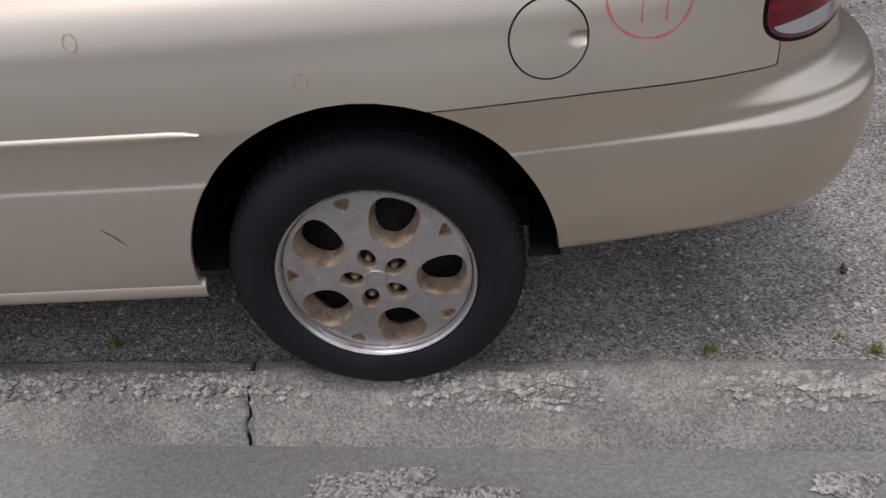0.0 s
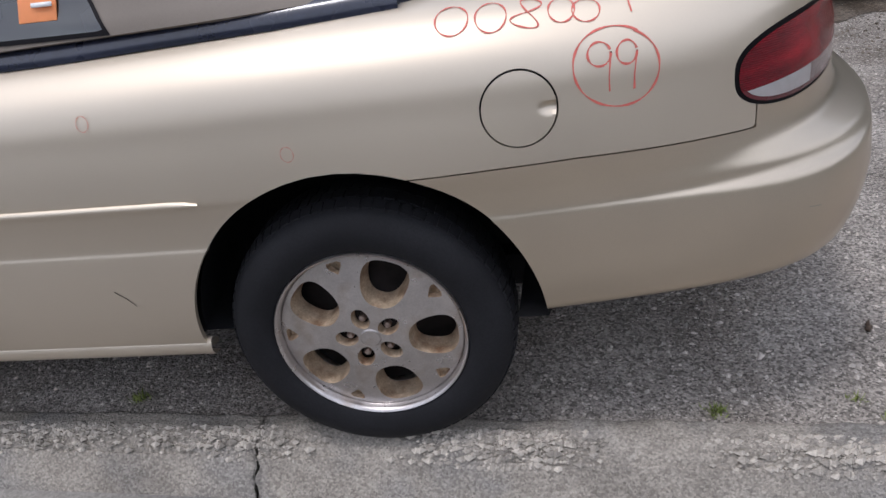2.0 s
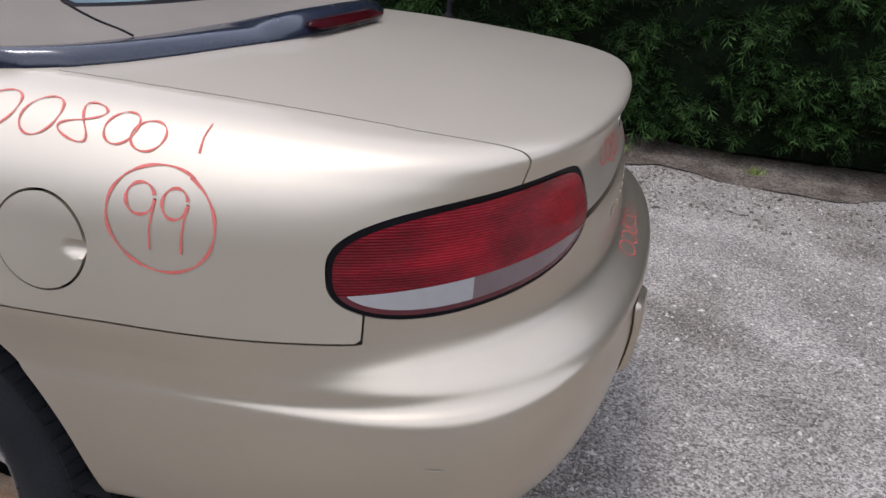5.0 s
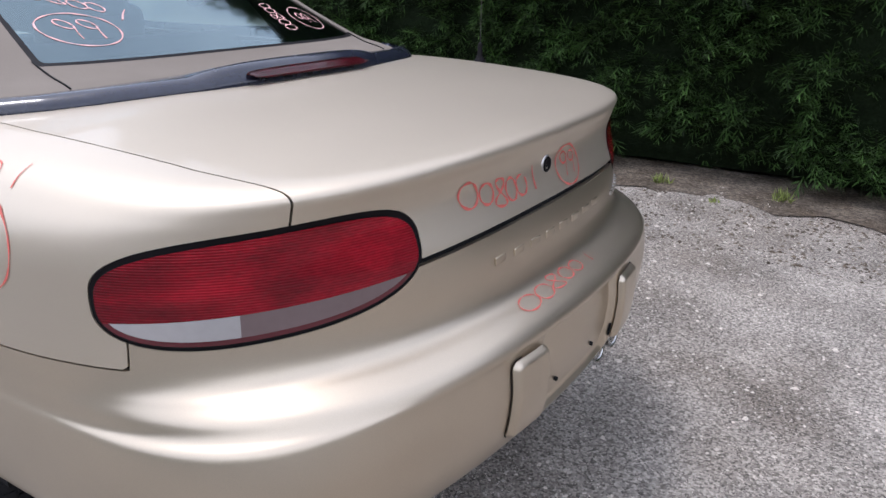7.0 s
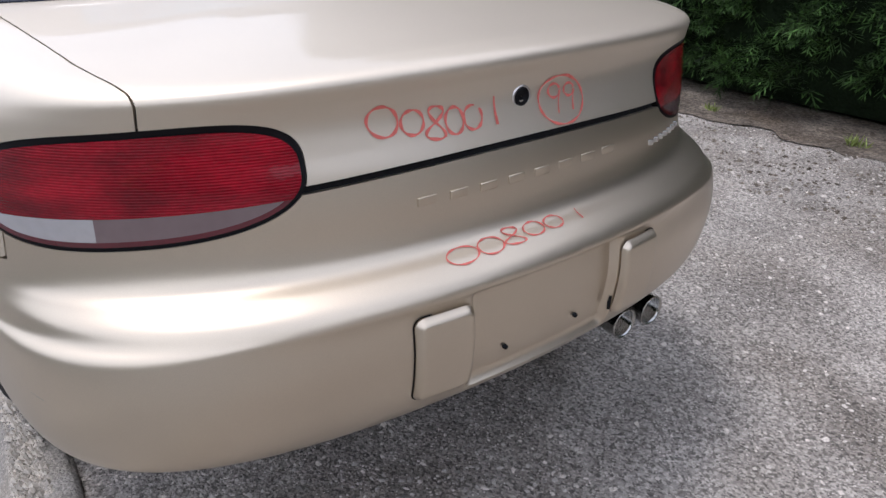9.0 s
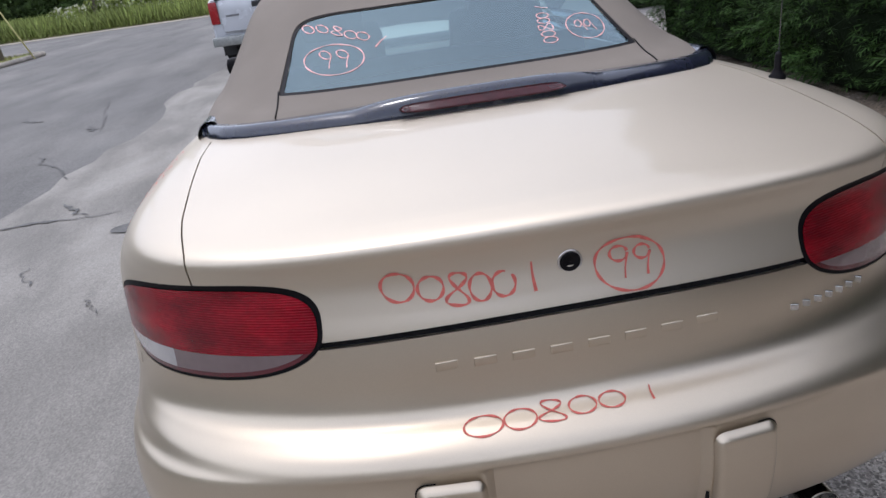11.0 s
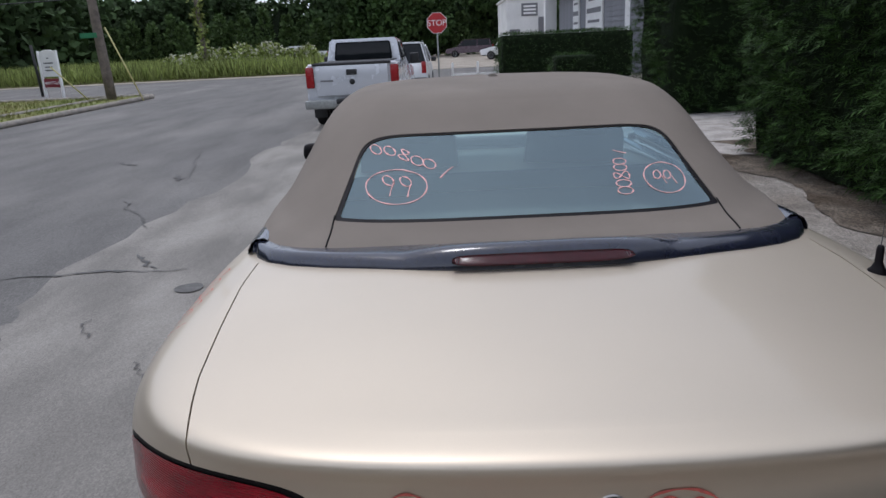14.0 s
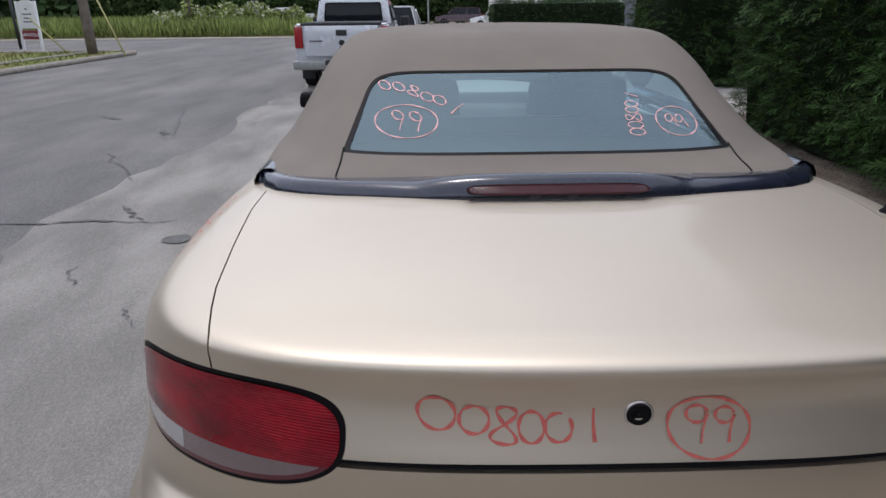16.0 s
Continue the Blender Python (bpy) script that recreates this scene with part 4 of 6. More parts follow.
def sheet(name, xs, ys, height, mat, label, parent=None, smooth=True):
    """A grid sheet; ys(x) gives its row of y values, height(x, y) its relief."""
    verts, faces, n = [], [], 0
    rows = [[(x, y, height(x, y)) for y in ys(x)] for x in xs]
    n = len(rows[0])
    for r in rows:
        verts += r
    for i in range(len(rows) - 1):
        for j in range(n - 1):
            a = i * n + j
            faces.append((a, a + n, a + n + 1, a + 1))
    ob = grab(name, verts, faces, mat, parent, "", smooth)
    return tagged(ob, label, name.split("_")[0], kind="structure")


relief = lambda x, y: 0.012 * noise.noise((x * 1.1, y * 1.1, 0.3)) + 0.006 * noise.noise((x * 5, y * 5, 1.3)) + 0.003 * noise.noise((x * 17, y * 17, 2.3))
tagged(grab("ground", [(-900, -900, -0.16), (900, -900, -0.16), (900, 900, -0.16), (-900, 900, -0.16)], [(0, 1, 2, 3)], GRASS_SOIL), "dry grass and soil reaching the horizon", "ground", kind="structure")
near_ys = lambda x: [kerb_y(x) - 0.02 + (4.6 - kerb_y(x)) * k / 150 for k in range(151)]
gravel = sheet("gravel_lot", [-2.6 + 0.04 * i for i in range(166)], near_ys, lambda x, y: relief(x, y) - 0.004, GRAVEL, "grey gravel parking strip with fine loose stones")
sheet("gravel_margin", [-30 + 1.0 * i for i in range(28)] + [-2.6], lambda x: [kerb_y(x) - 0.02 + (14 - kerb_y(x)) * k / 40 for k in range(41)], lambda x, y: -0.006, GRAVEL, "grey gravel verge under the hedge")
sheet("gravel_margin", [4.0 + 1.0 * i for i in range(15)], lambda x: [kerb_y(x) - 0.02 + (14 - kerb_y(x)) * k / 40 for k in range(41)], lambda x, y: -0.006, GRAVEL, "grey gravel verge under the hedge")
sheet("gravel_margin", [-2.6 + 0.66 * i for i in range(11)], lambda x: [4.58 + 1.0 * k for k in range(10)], lambda x, y: -0.006, GRAVEL, "bare soil and gravel behind the hedge")
sheet("pale_gravel_drive", [-11.6 + 0.3 * i for i in range(17)], lambda x: [2.4 + 0.4 * k + 0.15 * noise.noise((x, k, 0)) for k in range(20)], lambda x, y: 0.004 + 0.01 * noise.noise((x * 3, y * 3, 0)) ** 2, PALE_GRAVEL, "pale stone drive between the hedges")

SOIL = material("brown_leaf_litter", (0.160, 0.134, 0.108), 0.95, 0, 0.35, 5.0, 60.0, 1.0, 70.0, speckle=(70.0, 0.45), second=(0.10, 0.078, 0.058), patch=2.0, distance=0.02, spec=0.1)
sheet("soil_strip", [-8.0 + 0.12 * i for i in range(140)], lambda x: [3.10 + 0.35 * noise.noise((x * 0.7, 3, 0)) + 0.16 * noise.noise((x * 3.1, 8, 0)) + 0.07 * noise.noise((x * 9, 8, 0)) + 2.4 * k / 8 for k in range(9)], lambda x, y: 0.004 + 0.012 * min(1, max(0, y - 3.7)) + 0.003 * noise.noise((x * 2, y * 2, 9)), SOIL, "brown soil and leaf litter under the hedge")
# loose stones
rng = np.random.default_rng(7)


def scatter_stones(name, count, x0, x1, y0, y1, low, high, label, mat=STONE):
    verts, faces = [], []
    for _ in range(count):
        x = rng.uniform(x0, x1)
        y = rng.uniform(max(y0, kerb_y(x) + 0.01), y1)
        r = low + (high - low) * rng.random() ** 5
        z = relief(x, y) - 0.004 if -2.6 < x < 4 and y < 4.5 else 0.0
        a, n = rng.uniform(0, 6.28), len(verts)
        k1, k2, k3 = rng.uniform(0.7, 1.3), rng.uniform(0.6, 1.0), rng.uniform(0.45, 0.8)
        for dx, dy, dz in ((1, 0, 0.1), (0.3, 0.9, 0.0), (-0.8, 0.5, 0.1), (-0.7, -0.6, 0.0), (0.4, -0.9, 0.1), (0.1, 0.1, 1.0), (-0.3, -0.1, 0.8)):
            px, py = dx * r * k1 + rng.uniform(-0.2, 0.2) * r, dy * r * k2 + rng.uniform(-0.2, 0.2) * r
            verts.append((x + px * math.cos(a) - py * math.sin(a), y + px * math.sin(a) + py * math.cos(a), z + dz * r * k3 - r * 0.12))
        faces += [(n, n + 1, n + 5), (n + 1, n + 2, n + 5), (n + 2, n + 6, n + 5), (n + 2, n + 3, n + 6), (n + 3, n + 4, n + 6), (n + 4, n + 5, n + 6), (n + 4, n, n + 5)]
    ob = grab(name, verts, faces, mat)
    return tagged(ob, label, "stones", kind="stuff")


scatter_stones("gravel_stones", 52000, -1.4, 3.2, -0.9, 3.7, 0.0028, 0.0100, "fine grey and tan gravel stones lying loose")
scatter_stones("gravel_stones", 3400, -1.2, 3.6, -0.9, 3.9, 0.005, 0.019, "larger loose stones on the gravel")
scatter_stones("gravel_stones", 9000, -1.3, 1.7, -0.8, 0.3, 0.003, 0.012, "loose grit along the kerb")
scatter_stones("leaf_litter", 9000, -1.4, 3.9, 2.2, 3.7, 0.004, 0.020, "brown litter strewn over the gravel near the hedge", SOIL)
for x, y, ln, w, turn in ((1.668, -0.056, 0.085, 0.030, 20), (1.30, -0.42, 0.05, 0.014, 70), (1.75, -0.62, 0.08, 0.02, 10)):
    bm = tube([(-ln / 2, 0, 0.012), (-ln / 4, 0.004, w * 0.5), (0, -0.003, w * 0.55), (ln / 4, 0.003, w * 0.5), (ln / 2, 0, 0.014)], [w * 0.25, w * 0.5, w * 0.55, w * 0.48, w * 0.2], 9)
    for v in bm.verts:
        v.co += Vector((0, 0, 1)) * 0.004 * noise.noise(v.co * 80)
    ob = part("bark_chunk", bm, TWIG)
    ob.matrix_basis = pose(x, y, relief(x, y) - 0.002, 0, 0, turn)
    tagged(ob, "brown chunk of bark lying on the gravel", "debris", "debris on the gravel")

# kerb: weathered concrete lengths with a broken joint
PROFILE = ((0.012, -0.10), (0.0, 0.006), (-0.012, 0.019), (-0.05, 0.024), (-0.09, 0.021), (-0.118, 0.010), (-0.132, -0.010), (-0.148, -0.035), (-0.168, -0.062), (-0.190, -0.090), (-0.210, -0.130))
kerb = thing("kerb", "weathered concrete kerb with exposed stones and a crack", "kerb", kind="structure")
joints = [-26.0, -20.0, -14.0, -9.0, -5.2, -2.85, -0.372, 2.2, 4.8, 8.0, 13.0, 18.0]
for x0, x1 in zip(joints, joints[1:]):
    near = -3 < x0 < 3
    steps = 130 if near else 16
    verts, faces = [], []
    prof = []
    for (d0, z0), (d1, z1) in zip(PROFILE, PROFILE[1:]):
        for k in range(4 if near else 1):
            prof.append((d0 + (d1 - d0) * k / (4 if near else 1), z0 + (z1 - z0) * k / (4 if near else 1)))
    prof.append(PROFILE[-1])
    for i in range(steps + 1):
        f = i / steps
        x = x0 + 0.004 + (x1 - x0 - 0.008) * f
        for j, (d, z) in enumerate(prof):
            worn = min(max((z + 0.06) / 0.06, 0), 1)
            amp = 0.011 * worn + 0.002
            shift = noise.noise((x * 5, d * 14, z * 14)) * amp + noise.noise((x * 19, d * 40, z * 40)) * amp * 0.6 + noise.noise((x * 60, d * 90, z * 90)) * 0.0022
            lost = 0.018 * max(0, noise.noise((x * 2.3, 4.4, 0)) - 0.05) * worn * (1 if -0.135 < d < -0.07 else 0.2)
            edge = -0.092 + 0.022 * noise.noise((x * 3.1, 2.2, 0)) + 0.010 * noise.noise((x * 11, 6.1, 0))
            if -0.13 < d < edge:
                lost += 0.008 + 0.006 * noise.noise((x * 7, d * 20, 3))
            wob = 0.016 * noise.noise((x0 if i == 0 else x1, 9, d * 22 + z * 22)) if i in (0, steps) else 0.0
            verts.append((x + wob, kerb_y(x) + d + shift * 0.5, z + shift * 0.6 - lost))
    n = len(prof)
    for i in range(steps):
        for j in range(n - 1):
            faces.append((i * n + j, i * n + j + 1, (i + 1) * n + j + 1, (i + 1) * n + j))
    for end in (0, steps):
        faces.append(tuple(range(end * n, end * n + n)))
    grab("kerb_length", verts, faces, KERB_STONE, kerb, "", True)
# aggregate pebbles standing out of the worn kerb face
verts, faces = [], []
for _ in range(9000):
    x = rng.uniform(-1.3, 1.6)
    if noise.noise((x * 2.1, 0.7, 0)) + (0.15 if x > 0.25 else -0.1) < rng.uniform(-0.3, 0.35):
        continue
    d = rng.uniform(-0.138, -0.055)
    z = float(np.interp(-d, [0.0, 0.05, 0.09, 0.118, 0.132, 0.142], [0.008, 0.022, 0.019, 0.008, -0.012, -0.036]))
    r, n = 0.0024 + 0.014 * rng.random() ** 4, len(verts)
    c = Vector((x, kerb_y(x) + d, z - 0.001))
    for dx, dy, dz in ((1, 0, 0), (0, 1, 0), (-1, 0, 0), (0, -1, 0), (0.2, -0.3, 0.8)):
        verts.append(c + Vector((dx * rng.uniform(0.7, 1.3), dy * rng.uniform(0.6, 1.0), dz)) * r)
    faces += [(n, n + 1, n + 4), (n + 1, n + 2, n + 4), (n + 2, n + 3, n + 4), (n + 3, n, n + 4)]
pebble = grab("kerb_pebbles", verts, faces, material("kerb_aggregate", (0.44, 0.40, 0.345), 0.9, 0, 0.2, 30.0, 200.0, 0.3, island=0.34, spec=0.2), kerb, "pale pebbles in the worn concrete")
tagged(pebble, kind="stuff")

# road, gutter, cross road
sheet("road", [-27 + 1.0 * i for i in range(60)], lambda x: [-11.7 + (kerb_y(x) - 0.15 + 11.7) * k / 30 for k in range(31)], lambda x, y: -0.1075 + 0.0006 * noise.noise((x * 0.4, y * 0.4, 3)), ASPHALT, "worn grey asphalt side road with dusty patches")
sheet("gutter", [-26 + 0.5 * i for i in range(46)] + [-3 + 0.1 * i for i in range(80)] + [5 + 1.0 * i for i in range(12)], lambda x: [kerb_y(x) - 0.145 - (2.5 + 0.5 * noise.noise((x * 0.35, 0, 0)) + 0.22 * noise.noise((x * 1.3, 2, 0)) + 0.14 * noise.noise((x * 5, 0, 0)) + 0.10 * noise.noise((x * 13, 4, 0))) * k / 24 for k in range(25)],
      lambda x, y: -0.100 + 0.001 * noise.noise((x * 2, y * 2, 5)) - 0.0055 * min(1, max(0, (kerb_y(x) - 0.15 - y) / 1.2)), SHOULDER, "dusty pale concrete gutter beside the kerb")
sheet("cross_road", [-42 + 1.0 * i for i in range(17)], lambda x: [-70 + 4.0 * k for k in range(36)], lambda x, y: -0.118, ASPHALT, "grey asphalt cross road")
sheet("sandy_verge", [-44 + 0.5 * i for i in range(5)], lambda x: [-60 + 4.0 * k for k in range(20)], lambda x, y: -0.10, SAND, "pale sandy road edge")
sheet("sandy_verge", [-90 + 2.0 * i for i in range(25)], lambda x: [-4 + 2.0 * k for k in range(16)], lambda x, y: -0.11, SAND, "pale open yard beyond the junction")
for x, y, rx, ry in ((1.03, -1.085, 0.075, 0.040), (-0.03, -1.055, 0.16, 0.050), (0.22, -1.10, 0.10, 0.035)):
    verts = [(x, y, -0.094)]
    for k in range(40):
        a = 2 * math.pi * k / 40
        w = 1 + 0.5 * noise.noise((x * 9 + 1.5 * math.cos(a), 1.5 * math.sin(a), y)) + 0.25 * noise.noise((x * 9 + 6 * math.cos(a), 6 * math.sin(a), y))
        verts.append((x + rx * w * math.cos(a), y + ry * w * math.sin(a), -0.0945))
    faces = [(0, k + 1, (k + 1) % 40 + 1) for k in range(40)]
    tagged(grab("crumbled_patch", verts, faces, GRAVEL), "crumbled gritty patch in the gutter concrete", "road patch", kind="structure")
TAR = material("tar_seam", (0.112, 0.108, 0.102), 0.85, 0, 0.2, 8.0, bump=0.2)


def road_crack(x0, y0, x1, y1, wide, seed, label="dark crack in the road surface"):
    """A ragged ribbon with breaks in its width, laid on the road."""
    bm, last, n = bmesh.new(), None, max(int(math.hypot(x1 - x0, y1 - y0) / 0.04), 8)
    ux, uy = (x1 - x0) / math.hypot(x1 - x0, y1 - y0), (y1 - y0) / math.hypot(x1 - x0, y1 - y0)
    for k in range(n + 1):
        f = k / n
        off = 0.10 * noise.noise((f * 5, seed, 0)) + 0.03 * noise.noise((f * 21, seed, 3))
        w = wide * (0.25 + abs(noise.noise((f * 14, seed, 7))) * 1.6) * min(1, 6 * f, 6 * (1 - f) + 0.1)
        x, y = x0 + (x1 - x0) * f - uy * off, y0 + (y1 - y0) * f + ux * off
        now = (bm.verts.new((x - uy * w, y + ux * w, -0.0970)), bm.verts.new((x + uy * w, y - ux * w, -0.0970)))
        if last:
            bm.faces.new((last[0], last[1], now[1], now[0]))
        last = now
    return tagged(part("road_crack", bm, TAR), label, "road crack", "cracks in the road", kind="structure")


for seed, line in enumerate(((-3.36, -4.6, -3.40, -2.30, 0.030), (-6.3, -4.15, -4.75, -3.15, 0.016), (-9.3, -5.6, -8.9, -5.1, 0.05), (-7.9, -4.05, -7.4, -3.85, 0.07), (-3.9, -2.95, -3.4, -2.60, 0.025),
                             (-2.4, -2.62, -2.05, -2.45, 0.010), (-10.5, -4.6, -7.2, -3.7, 0.014), (-1.75, -2.05, -1.45, -1.85, 0.008))):
    road_crack(*line, seed * 3.7)
verts = [(-2.92 + 0.10 * math.cos(a) * (1 + 0.1 * math.sin(3 * a)), -2.14 + 0.105 * math.sin(a), -0.0968) for a in (2 * math.pi * k / 24 for k in range(24))]
tagged(grab("oil_stain", verts, [tuple(range(24))], TAR), "small round dark stain on the road", "stain", kind="structure")


# ---------------------------------------------------------------- plants
def leaf_cloud(spots, outward, length, width, blades=3, droop=0.15, spread_by=0.8, seed=1):
    """Leaf blades (narrow diamonds) that grow from spots towards outward."""
    r = np.random.default_rng(seed)
    spots, outward = np.repeat(np.asarray(spots, float), blades, 0), np.repeat(np.asarray(outward, float), blades, 0)
    n = len(spots)
    d = outward + spread_by * r.normal(size=(n, 3))
    d[:, 2] += droop
    d /= np.linalg.norm(d, axis=1)[:, None] + 1e-9
    side = np.cross(d, r.normal(size=(n, 3)))
    side /= np.linalg.norm(side, axis=1)[:, None] + 1e-9
    ln = length * r.uniform(0.55, 1.25, n)[:, None]
    wd = width * r.uniform(0.6, 1.2, n)[:, None]
    pts = np.stack([spots, spots + d * ln * 0.45 + side * wd, spots + d * ln, spots + d * ln * 0.45 - side * wd], 1).reshape(-1, 3)
    faces = [(4 * k, 4 * k + 1, 4 * k + 2, 4 * k + 3) for k in range(n)]
    return pts.tolist(), faces


def frond_cloud(spots, outward, length, seed):
    """Flat feathery sprays: a rib with narrow side blades in one plane, the tip hanging a little."""
    r = np.random.default_rng(seed)
    spots, d = np.asarray(spots, float), np.asarray(outward, float)
    n = len(spots)
    d = d + 0.42 * r.normal(size=(n, 3))
    d /= np.linalg.norm(d, axis=1)[:, None]
    flat = np.cross(d, np.array([0.0, 0.0, 1.0]) + 0.45 * r.normal(size=(n, 3)))
    flat /= np.linalg.norm(flat, axis=1)[:, None] + 1e-9
    size = length * r.uniform(0.6, 1.35, n)[:, None]
    hang = np.array([0.0, 0.0, -1.0])
    quads = []
    for along, out, reach, wide in ((0.0, 0.0, 1.0, 0.022), (0.10, 0.62, 0.46, 0.026), (0.16, -0.62, 0.46, 0.026), (0.32, 0.55, 0.42, 0.026), (0.38, -0.55, 0.42, 0.026),
                                    (0.56, 0.45, 0.32, 0.024), (0.62, -0.45, 0.32, 0.024)):
        way = d * (1 - 0.45 * abs(out)) + flat * out
        root = spots + d * size * along + hang * size * 0.16 * along ** 2
        tip = root + way * size * reach + hang * size * 0.14 * (along + reach) ** 2
        side = np.cross(way, np.cross(d, flat))
        side /= np.linalg.norm(side, axis=1)[:, None] + 1e-9
        mid = root + (tip - root) * 0.5
        quads.append(np.stack([root, mid + side * size * wide, tip, mid - side * size * wide], 1))
    pts = np.concatenate(quads, 1).reshape(-1, 3)
    return pts.tolist(), [(4 * k, 4 * k + 1, 4 * k + 2, 4 * k + 3) for k in range(7 * n)]


def hedge(name, label, x0, x1, y0, y1, top, count, leaf=0.12, bottom=0.15, faces_at=("y",), seed=3, lump=0.3):
    """A clipped hedge: a dark core and leaf sprays over the sides that can be seen."""
    h = thing(name, label, "hedge", ((x0 + x1) / 2, (y0 + y1) / 2, 0))
    ox, oy = (x0 + x1) / 2, (y0 + y1) / 2
    nx, nz = max(int((x1 - x0) / 0.35), 3), max(int(top / 0.3), 3)
    bulge = lambda u, w: lump * noise.noise((u * 0.8 + seed, w * 0.9, seed)) + lump * 0.4 * noise.noise((u * 2.4, w * 2.4, seed))
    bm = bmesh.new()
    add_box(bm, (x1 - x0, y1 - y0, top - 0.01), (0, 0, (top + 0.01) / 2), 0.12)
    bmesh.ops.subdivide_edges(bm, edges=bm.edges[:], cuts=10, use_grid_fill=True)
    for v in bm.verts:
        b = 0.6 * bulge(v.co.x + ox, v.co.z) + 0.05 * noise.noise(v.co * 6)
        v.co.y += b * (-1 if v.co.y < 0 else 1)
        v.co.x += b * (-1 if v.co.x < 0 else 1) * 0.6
    # no twigs modelled: a dark lump gives the hedge its inner shade
    part("core", bm, LEAF_CORE, h, "dark core standing in for the shade inside the hedge", smooth=False)
    r = np.random.default_rng(seed)
    spots, outs = [], []
    span = {"y": (x1 - x0) * top, "x+": (y1 - y0) * top, "x-": (y1 - y0) * top, "top": (x1 - x0) * (y1 - y0)}
    total = sum(span[f] for f in faces_at)
    for f in faces_at:
        for _ in range(int(count * span[f] / total)):
            u, w = r.random(), r.random()
            z = bottom - 0.08 + (top - bottom + 0.05) * w
            if f == "y":
                x = x0 + (x1 - x0) * u
                p, o = (x, y0 - 0.05 - bulge(x, z) * 0.9, z), (0, -1, 0.25)
            elif f in ("x+", "x-"):
                s, y = (1 if f == "x+" else -1), y0 + (y1 - y0) * u
                p, o = ((x1 if s > 0 else x0) + s * (0.03 + bulge(y, z) * 0.5), y, z), (s, 0, 0.25)
            else:
                p, o = (x0 + (x1 - x0) * u, y0 + (y1 - y0) * w, top + 0.1 * noise.noise((u * 20, w * 5, 0))), (0, 0, 1)
            tier = noise.noise((p[0] * 4.2 + seed, p[1] * 4.2, p[2] * 6.0))
            if tier < -0.14:
                continue
            push = 0.34 * max(tier, 0.0) - 0.06
            spots.append((p[0] - ox + r.normal() * 0.03 + o[0] * push, p[1] - oy + r.normal() * 0.04 + o[1] * push, max(p[2], 0.06)))
            outs.append((o[0], o[1], o[2] + r.uniform(-0.35, 0.35)))
    verts, faces = frond_cloud(spots, outs, leaf, seed)
    tagged(grab("foliage", verts, faces, LEAF, h, "feathery dark green sprays"), kind="stuff")
    return h


hedge("cypress_hedge", "tall dark green cypress hedge beside the gravel", -6.9, -2.6, 3.60, 5.4, 4.6, 27000, 0.19, 0.2, ("y", "x-", "x+"), 3, 0.35)
hedge("cypress_hedge", "tall dark green cypress hedge behind the parked car", -2.7, 7.5, 3.75, 5.4, 4.4, 66000, 0.18, 0.22, ("y", "x-"), 5, 0.30)
hedge("cypress_hedge", "tall clipped cypress hedge beyond the pale drive", -13.6, -11.4, 4.10, 8.0, 5.0, 9000, 0.22, 0.1, ("y", "x+"), 9, 0.25)
hedge("low_hedge", "low square-clipped hedge in front of the shop", -25.5, -23.6, 1.95, 6.6, 1.62, 5200, 0.14, 0.05, ("x+", "top", "y"), 11, 0.08)
hedge("low_hedge", "small rounded clipped bush by the drive", -20.6, -19.2, 3.2, 4.3, 0.95, 1500, 0.12, 0.05, ("x+", "top", "y"), 12, 0.12)


def tuft(x, y, size, blades, seed):
    r = np.random.default_rng(seed)
    spots = [(r.normal() * size * 0.4, r.normal() * size * 0.3, 0) for _ in range(blades)]
    verts, faces = leaf_cloud(spots, [(0, 0, 1)] * blades, size, size * 0.07, 2, 0.2, 0.5, seed)
    ob = grab("weed_tuft", verts, faces, WEED_LEAF)
    ob.location = (x, y, relief(x, y) - 0.006)
    return tagged(ob, "small green weed growing in the gravel", "weed", "weeds in the gravel")


for k, (x, y, s, b) in enumerate(((0.815, -0.735, 0.032, 30), (-0.80, -0.640, 0.034, 34), (1.22, -0.760, 0.032, 26), (1.16, -0.70, 0.026, 16), (-0.55, 3.25, 0.06, 26), (0.35, 3.3, 0.07, 30), (1.1, 3.35, 0.08, 34), (2.0, 3.3, 0.07, 30), (-0.95, 3.0, 0.06, 26), (0.75, 3.05, 0.04, 16))):
    tuft(x, y, s, b, 40 + k)


def crown_points(r, count, lobes, flat=0.8):
    out, ways = [], []
    for _ in range(count):
        cx, cy, cz, rad = lobes[r.integers(len(lobes))]
        v = r.normal(size=3)
        v /= np.linalg.norm(v)
        k = rad * r.uniform(0.55, 1.05)
        out.append((cx + v[0] * k, cy + v[1] * k, cz + v[2] * k * flat))
        ways.append(tuple(v))
    return out, ways


